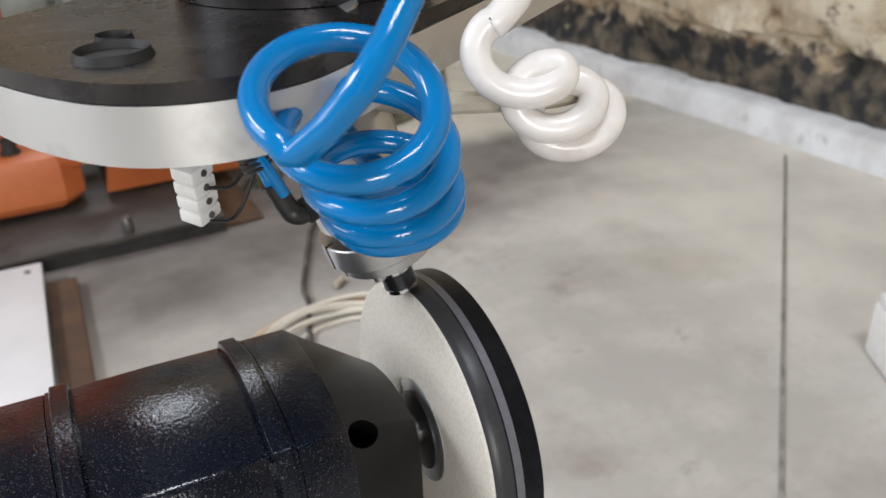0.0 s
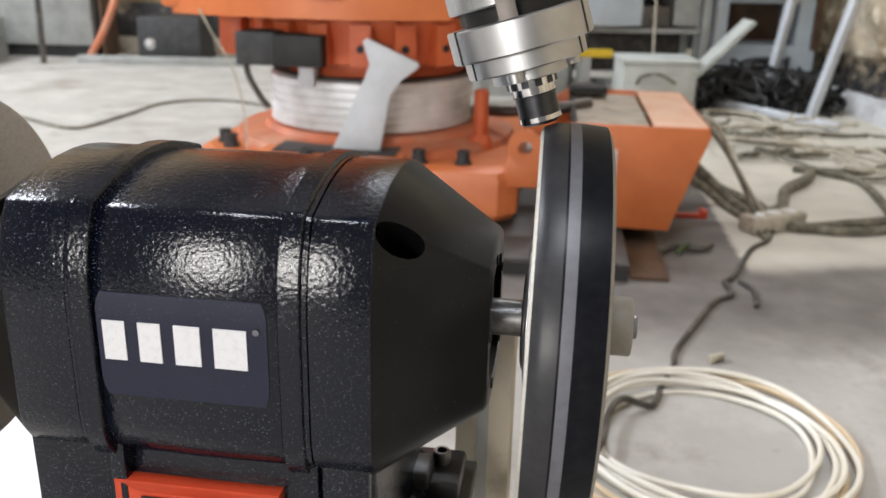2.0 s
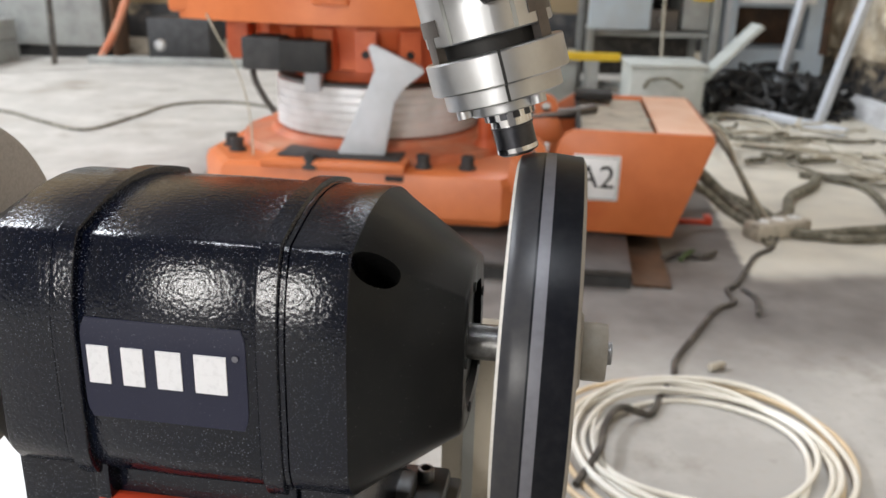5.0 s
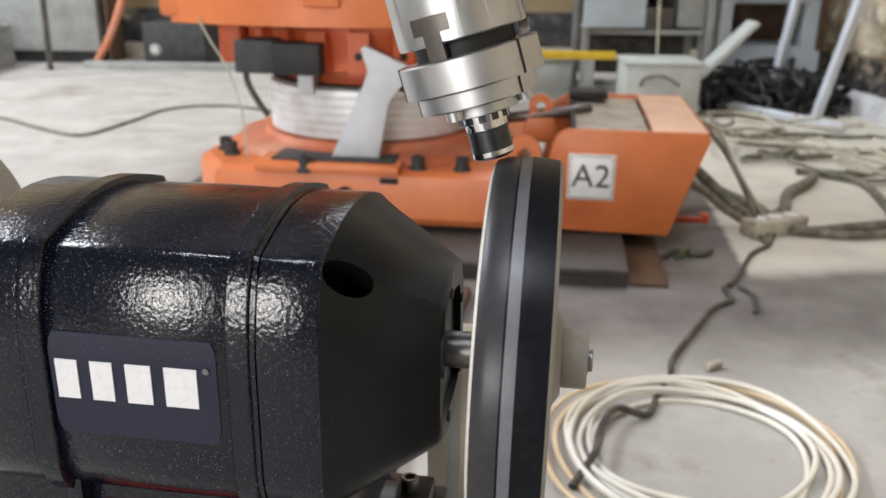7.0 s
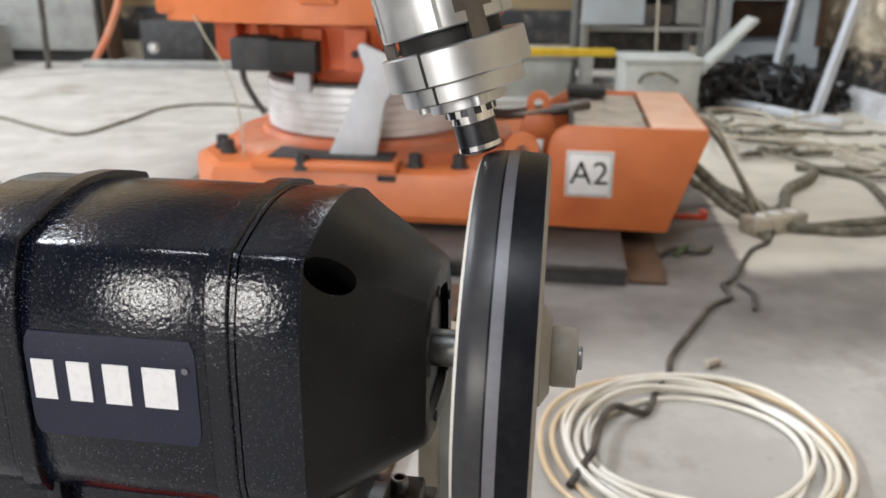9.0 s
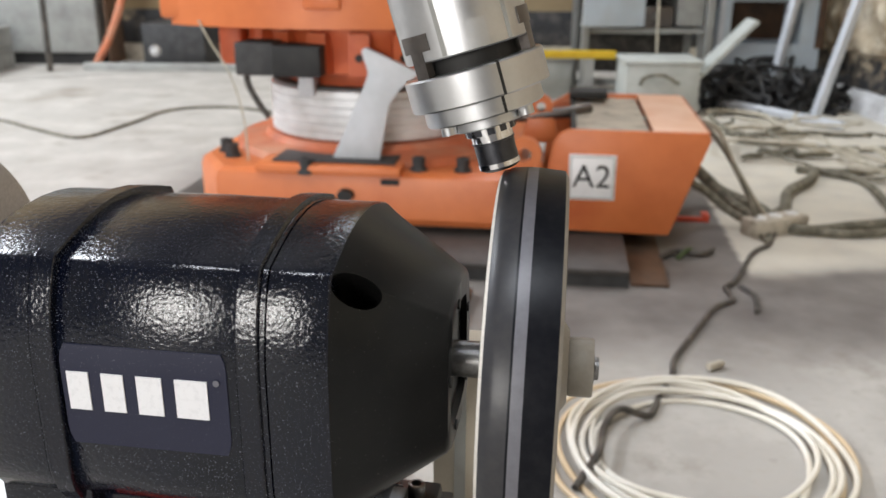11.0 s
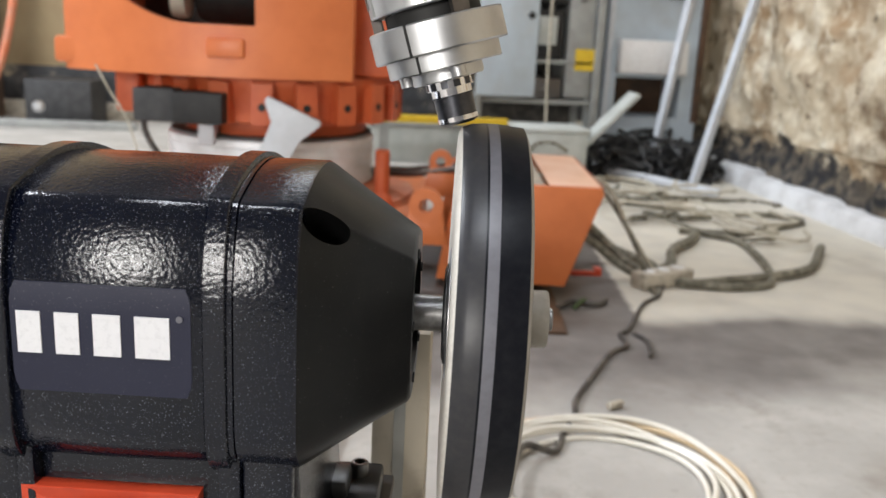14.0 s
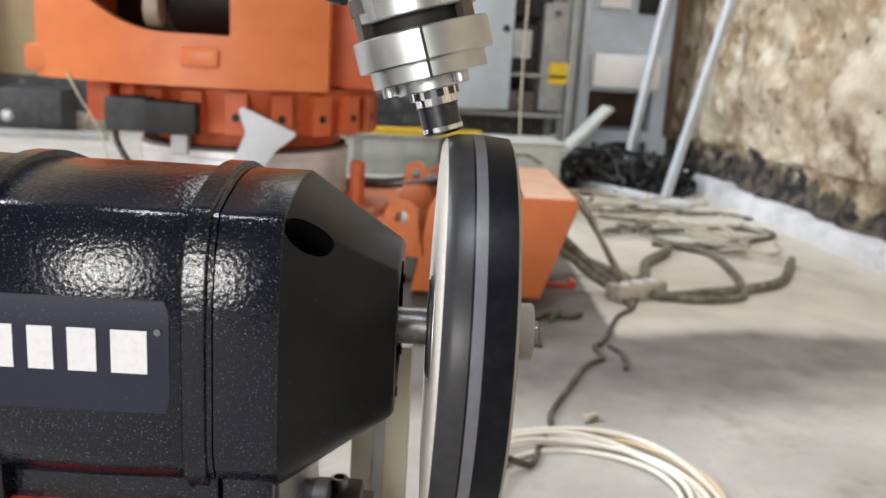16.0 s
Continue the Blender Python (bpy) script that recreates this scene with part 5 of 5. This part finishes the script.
def background():
    # open instrument rack
    r = empty("equipment_rack", pose(0, 4.3, 0), "open grey equipment rack with exposed instruments", "rack")
    frame_bars("bar", r, M_RACK, 0.62, 1.31, 0.0, 0.5, 0.0, 1.9, 0.04)
    part("back_panel", boxed(0.62, 1.31, 0.48, 0.499, 0.1, 1.85), M_CABLE_DARK, r)
    part("shelf", boxed(0.665, 1.265, 0.02, 0.478, 0.36, 0.385, 0.003), M_RACK, r)
    part("shelf", boxed(0.665, 1.265, 0.02, 0.478, 0.58, 0.6, 0.003), M_RACK, r)
    for k, (x0, x1, z0, z1, mat) in enumerate(((0.7, 0.86, 0.6, 0.85, M_CRATE), (0.9, 1.09, 0.605, 0.86, M_DARK), (1.12, 1.26, 0.4, 0.98, M_RACK), (0.9, 1.1, 0.39, 0.5, M_NUT_T), (0.7, 0.85, 0.9, 1.2, M_RACK), (0.9, 1.1, 0.9, 1.25, M_DARK))):
        part("instrument", boxed(x0, x1, 0.03, 0.4, z0, z1, 0.006), mat, r)
        part("knob", lathe([(0, 0), (0.018, 0), (0.016, 0.02), (0, 0.02)], 14), M_STEEL, r, m=pose((x0 + x1) / 2, 0.03, z1 - 0.05, 90, 0, 0))
    part("inner_box", boxed(0.95, 1.05, 0.005, 0.03, 0.68, 0.83, 0.004), M_CRATE, r)
    part("warning_label", boxed(1.165, 1.275, 0.02, 0.0295, 0.55, 0.665), M_YELLOW, r, "yellow warning label", smooth=False)
    part("open_door", boxed(0.0, 0.32, 0, 0.02, 0.4, 1.3, 0.004), M_CABINET, r, "pale blue rack door", m=pose(0.62, -0.03, 0, 0, 0, 0))
    part("lock", lathe([(0, 0), (0.02, 0), (0.016, 0.012), (0, 0.012)], 14), M_DARK, r, m=pose(0.9, -0.03, 0.83, 90, 0, 0))
    part("loop_cable", tube([(0.35, 0.0, 1.0), (0.36, -0.05, 0.75), (0.45, -0.06, 0.64), (0.55, -0.04, 0.72), (0.56, 0.0, 0.95)], 0.014, 8), M_CABLE_DARK, r)
    part("loop_cable", tube([(1.0, -0.05, 1.1), (1.0, -0.05, 0.6), (1.01, -0.06, 0.25)], 0.007, 6), M_CABLE_PALE, r)
    # grey crate with an open lid, in front of the rack
    c = empty("steel_crate", pose(0.96, 3.95, 0), "pale grey steel crate with its lid open", "crate")
    part("body", boxed(-0.17, 0.19, -0.1, 0.2, 0.0, 0.255, 0.006), M_CRATE, c)
    part("rim", boxed(-0.18, 0.2, -0.11, 0.21, 0.2555, 0.275, 0.004), M_CRATE, c)
    part("lid", loft([[(0.2, y, 0.19), (0.215, y, 0.18), (0.47, y, 0.45), (0.455, y, 0.462)] for y in (-0.02, 0.15)]), M_CRATE, c, "tilted pale lid")
    part("handle", tube([(-0.1, -0.1, 0.16), (-0.08, -0.13, 0.2), (0.0, -0.14, 0.21), (0.08, -0.13, 0.17)], 0.009, 8), M_CABLE, c)
    y = empty("yellow_bar", pose(0, 4.12, 0), "yellow painted bar on low feet", "bar")
    part("bar", boxed(0.0, 0.78, 0, 0.05, 0.25, 0.288, 0.004), M_YELLOW, y)
    for x in (0.1, 0.62):
        part("foot", boxed(x, x + 0.05, 0.0, 0.05, 0.0, 0.2495), M_RACK, y)
    b = empty("parts_crate", pose(0.35, 4.55, 0), "low grey parts crate on the floor", "crate")
    part("body", boxed(-0.3, 0.24, -0.15, 0.3, 0.0, 0.2, 0.006), M_CRATE, b)
    part("rim", boxed(-0.31, 0.25, -0.16, 0.31, 0.2005, 0.22, 0.003), M_RACK, b)
    # tall cabinet by the wall
    c = empty("control_cabinet", pose(0, 4.45, 0), "tall pale blue control cabinet with a dark opening", "cabinet")
    for name, x0, x1, z0, z1 in (("side_panel", 1.37, 1.4398, 0, 2.0), ("side_panel", 1.8202, 1.93, 0, 2.0), ("lower_panel", 1.44, 1.82, 0.0, 0.3), ("upper_panel", 1.44, 1.82, 0.52, 2.0)):
        part(name, boxed(x0, x1, 0, 0.4, z0, z1), M_CABINET, c, smooth=False)
    part("recess_back", boxed(1.44, 1.82, 0.3, 0.35, 0.3, 0.52), M_RUST, c)
    part("white_box", boxed(1.43, 1.82, -0.09, -0.001, 0.545, 0.73, 0.006), M_WHITE, c, "white junction box")
    part("white_box", boxed(1.44, 1.62, -0.06, -0.001, 0.98, 1.15, 0.006), M_WHITE, c)
    part("dark_window", boxed(1.68, 1.84, -0.02, -0.001, 0.96, 1.2, 0.004), M_DARK, c)
    part("door_edge", boxed(1.9, 1.935, -0.03, -0.001, 0.28, 2.0, 0.003), M_RUST, c)
    part("hinge_post", boxed(1.372, 1.4, -0.02, -0.001, 0.1, 2.0, 0.003), M_GREY_PAINT, c)
    # black machinery heap at the wall foot
    h = empty("black_cable_heap", pose(1.55, 4.15, 0), "heap of black cables and parts at the wall foot", "cable heap", kind="stuff")
    rnd = random.Random(12)
    bm = bmesh.new()
    for k in range(80):
        x, yy, z = rnd.uniform(-0.28, 0.36), rnd.uniform(-0.2, 0.2), rnd.uniform(0.02, 0.16)
        pts = [(x + rnd.uniform(-0.13, 0.13), yy + rnd.uniform(-0.13, 0.13), max(0.012, z + rnd.uniform(-0.1, 0.1))) for _ in range(5)]
        tube(pts, rnd.uniform(0.005, 0.014), 7, 5, bm)
    part("cables", bm, M_HEAP, h)
    bm = bmesh.new()
    for k in range(14):
        x, yy, z = rnd.uniform(-0.26, 0.3), rnd.uniform(-0.1, 0.2), rnd.uniform(0.0, 0.12)
        box(bm, x, x + rnd.uniform(0.05, 0.14), yy, yy + rnd.uniform(0.04, 0.1), z, z + rnd.uniform(0.04, 0.14), 0.006, pose(0, 0, 0, 0, 0, rnd.uniform(-30, 30)))
    part("boxes", bm, M_DARK, h)
    # aluminium profile struts
    def strut(a, b, w, label):
        a, b = Vector(a), Vector(b)
        d = b - a
        e = empty("aluminium_strut", Matrix.Translation(a) @ d.to_track_quat("Z", "Y").to_matrix().to_4x4(), label, "strut", "leaning struts")
        L = d.length
        part("tube", boxed(-w, w, -w, w, 0.0, L, 0.004), M_STRUT, e)
        part("end_cap", boxed(-w, w, -w, w, -0.006, -0.0005, 0.002), M_GREY_PAINT, e)
    strut((1.693, 3.778, 0.012), (1.975, 3.86, 1.12), 0.02, "slanting silver aluminium strut leaning on the wall")
    strut((1.62, 4.24, 0.012), (1.815, 4.33, 1.2), 0.02, "slanting silver aluminium strut leaning on the cabinet")
    strut((1.32, 4.05, 0.05), (1.74, 3.55, 0.025), 0.018, "silver aluminium strut lying on the floor")
    # far side of the hall
    m = empty("black_machine", pose(-1.95, 5.6, 0), "low black machine box with a bright lamp glass", "machine")
    part("body", boxed(-0.22, 0.2, -0.15, 0.2, 0.0, 0.3, 0.01), M_PLINTH_EDGE, m)
    part("dome", lathe([(0.0, -0.19), (0.022, -0.185), (0.036, -0.165), (0.036, -0.15), (0, -0.15)], 24), M_ALU_DULL, m, m=pose(-0.02, -0.17 - 0.15, 0.16, -90, 0, 0))
    part("foot_rail", boxed(-0.6, 0.5, -0.25, -0.2, 0.0, 0.05, 0.004), M_RACK, m)
    o = part("orange_pipe", tube([(-2.5, 5.45, 0.03), (-2.4, 5.47, 0.2), (-2.3, 5.5, 0.45), (-2.25, 5.6, 0.8), (-2.24, 5.75, 1.3)], 0.026, 12), M_DUSTY_ORANGE)
    tagged(o, "orange flexible hose rising from the floor", "hose")
    p = empty("pallet_stack", pose(-3.55, 5.1, 0), "dark weathered pallet at the hall side", "pallet")
    for k, z in enumerate((0.0, 0.14)):
        for x in (-0.5, -0.05, 0.35):
            part("block", boxed(x, x + 0.12, -0.4, 0.4, z, z + 0.09, 0.004), M_RACK, p)
        part("deck_board", boxed(-0.5, 0.47, -0.4, 0.4, z + 0.0905, z + 0.135, 0.004), M_RACK, p)
    g = empty("grey_bench", pose(-3.1, 5.75, 0), "grey cupboard against the hall wall", "cupboard")
    part("body", boxed(-0.8, 0.55, -0.1, 0.2, 0.08, 1.1, 0.01), M_RACK, g)
    part("plinth", boxed(-0.78, 0.53, -0.08, 0.2, 0.0, 0.0795), M_DARK, g)
    part("tan_panel", boxed(0.6, 0.62, -0.08, 0.18, 0.0, 1.2, 0.004), M_RUST, g)
    t = part("blue_pipe", tube([(-2.75, 5.3, 0.0), (-2.74, 5.3, 0.5), (-2.74, 5.3, 1.4)], 0.02, 10), M_CABLE_DARK)
    tagged(t, "dark upright hose at the hall side", "hose")


background()


# ---- what moves ----
def motions():
    turns = [(0.0, 34), (0.5, 38), (1.0, 44), (1.5, 51), (2.2, 64), (3.0, 80), (3.7, 92), (5.0, 124), (6.5, 157), (7.2, 168), (8.0, 187), (8.6, 205), (9.2, 221), (10.3, 245), (11.3, 265), (12.1, 275), (12.6, 293), (13.2, 313), (13.7, 323), (14.2, 335), (14.9, 345), (15.6, 352), (16.0, 356)]
    walk(SPINDLE, [(t, TOOL @ pose(0, 0, 0, 0, 0, a)) for t, a in turns])
    # the hanging coil sways up a little as the tool settles
    walk(BLUE_COIL, [(0.0, pose(0.0052, -0.0034, -0.012)), (0.5, pose(0.0115, -0.0025, 0.002)), (0.8, pose(0.014, -0.003, 0.004)), (1.0, pose(0.022, -0.007, 0.03)), (1.2, pose(0.022, -0.007, 0.034)), (2.0, pose(0.022, -0.007, 0.038)), (16.0, pose(0.022, -0.007, 0.038))])
    walk(WHITE_COIL, [(0.0, pose(-0.0077, 0.005, -0.015)), (0.5, pose(0.006, 0.003, -0.003)), (1.0, pose(0.01, 0, 0.01)), (16.0, pose(0.012, 0, 0.014))])
    walk(WHEEL, [(k * 0.1, WHEEL_SEAT @ pose(0, 0, 0, -75 * k)) for k in range(161)])


motions()
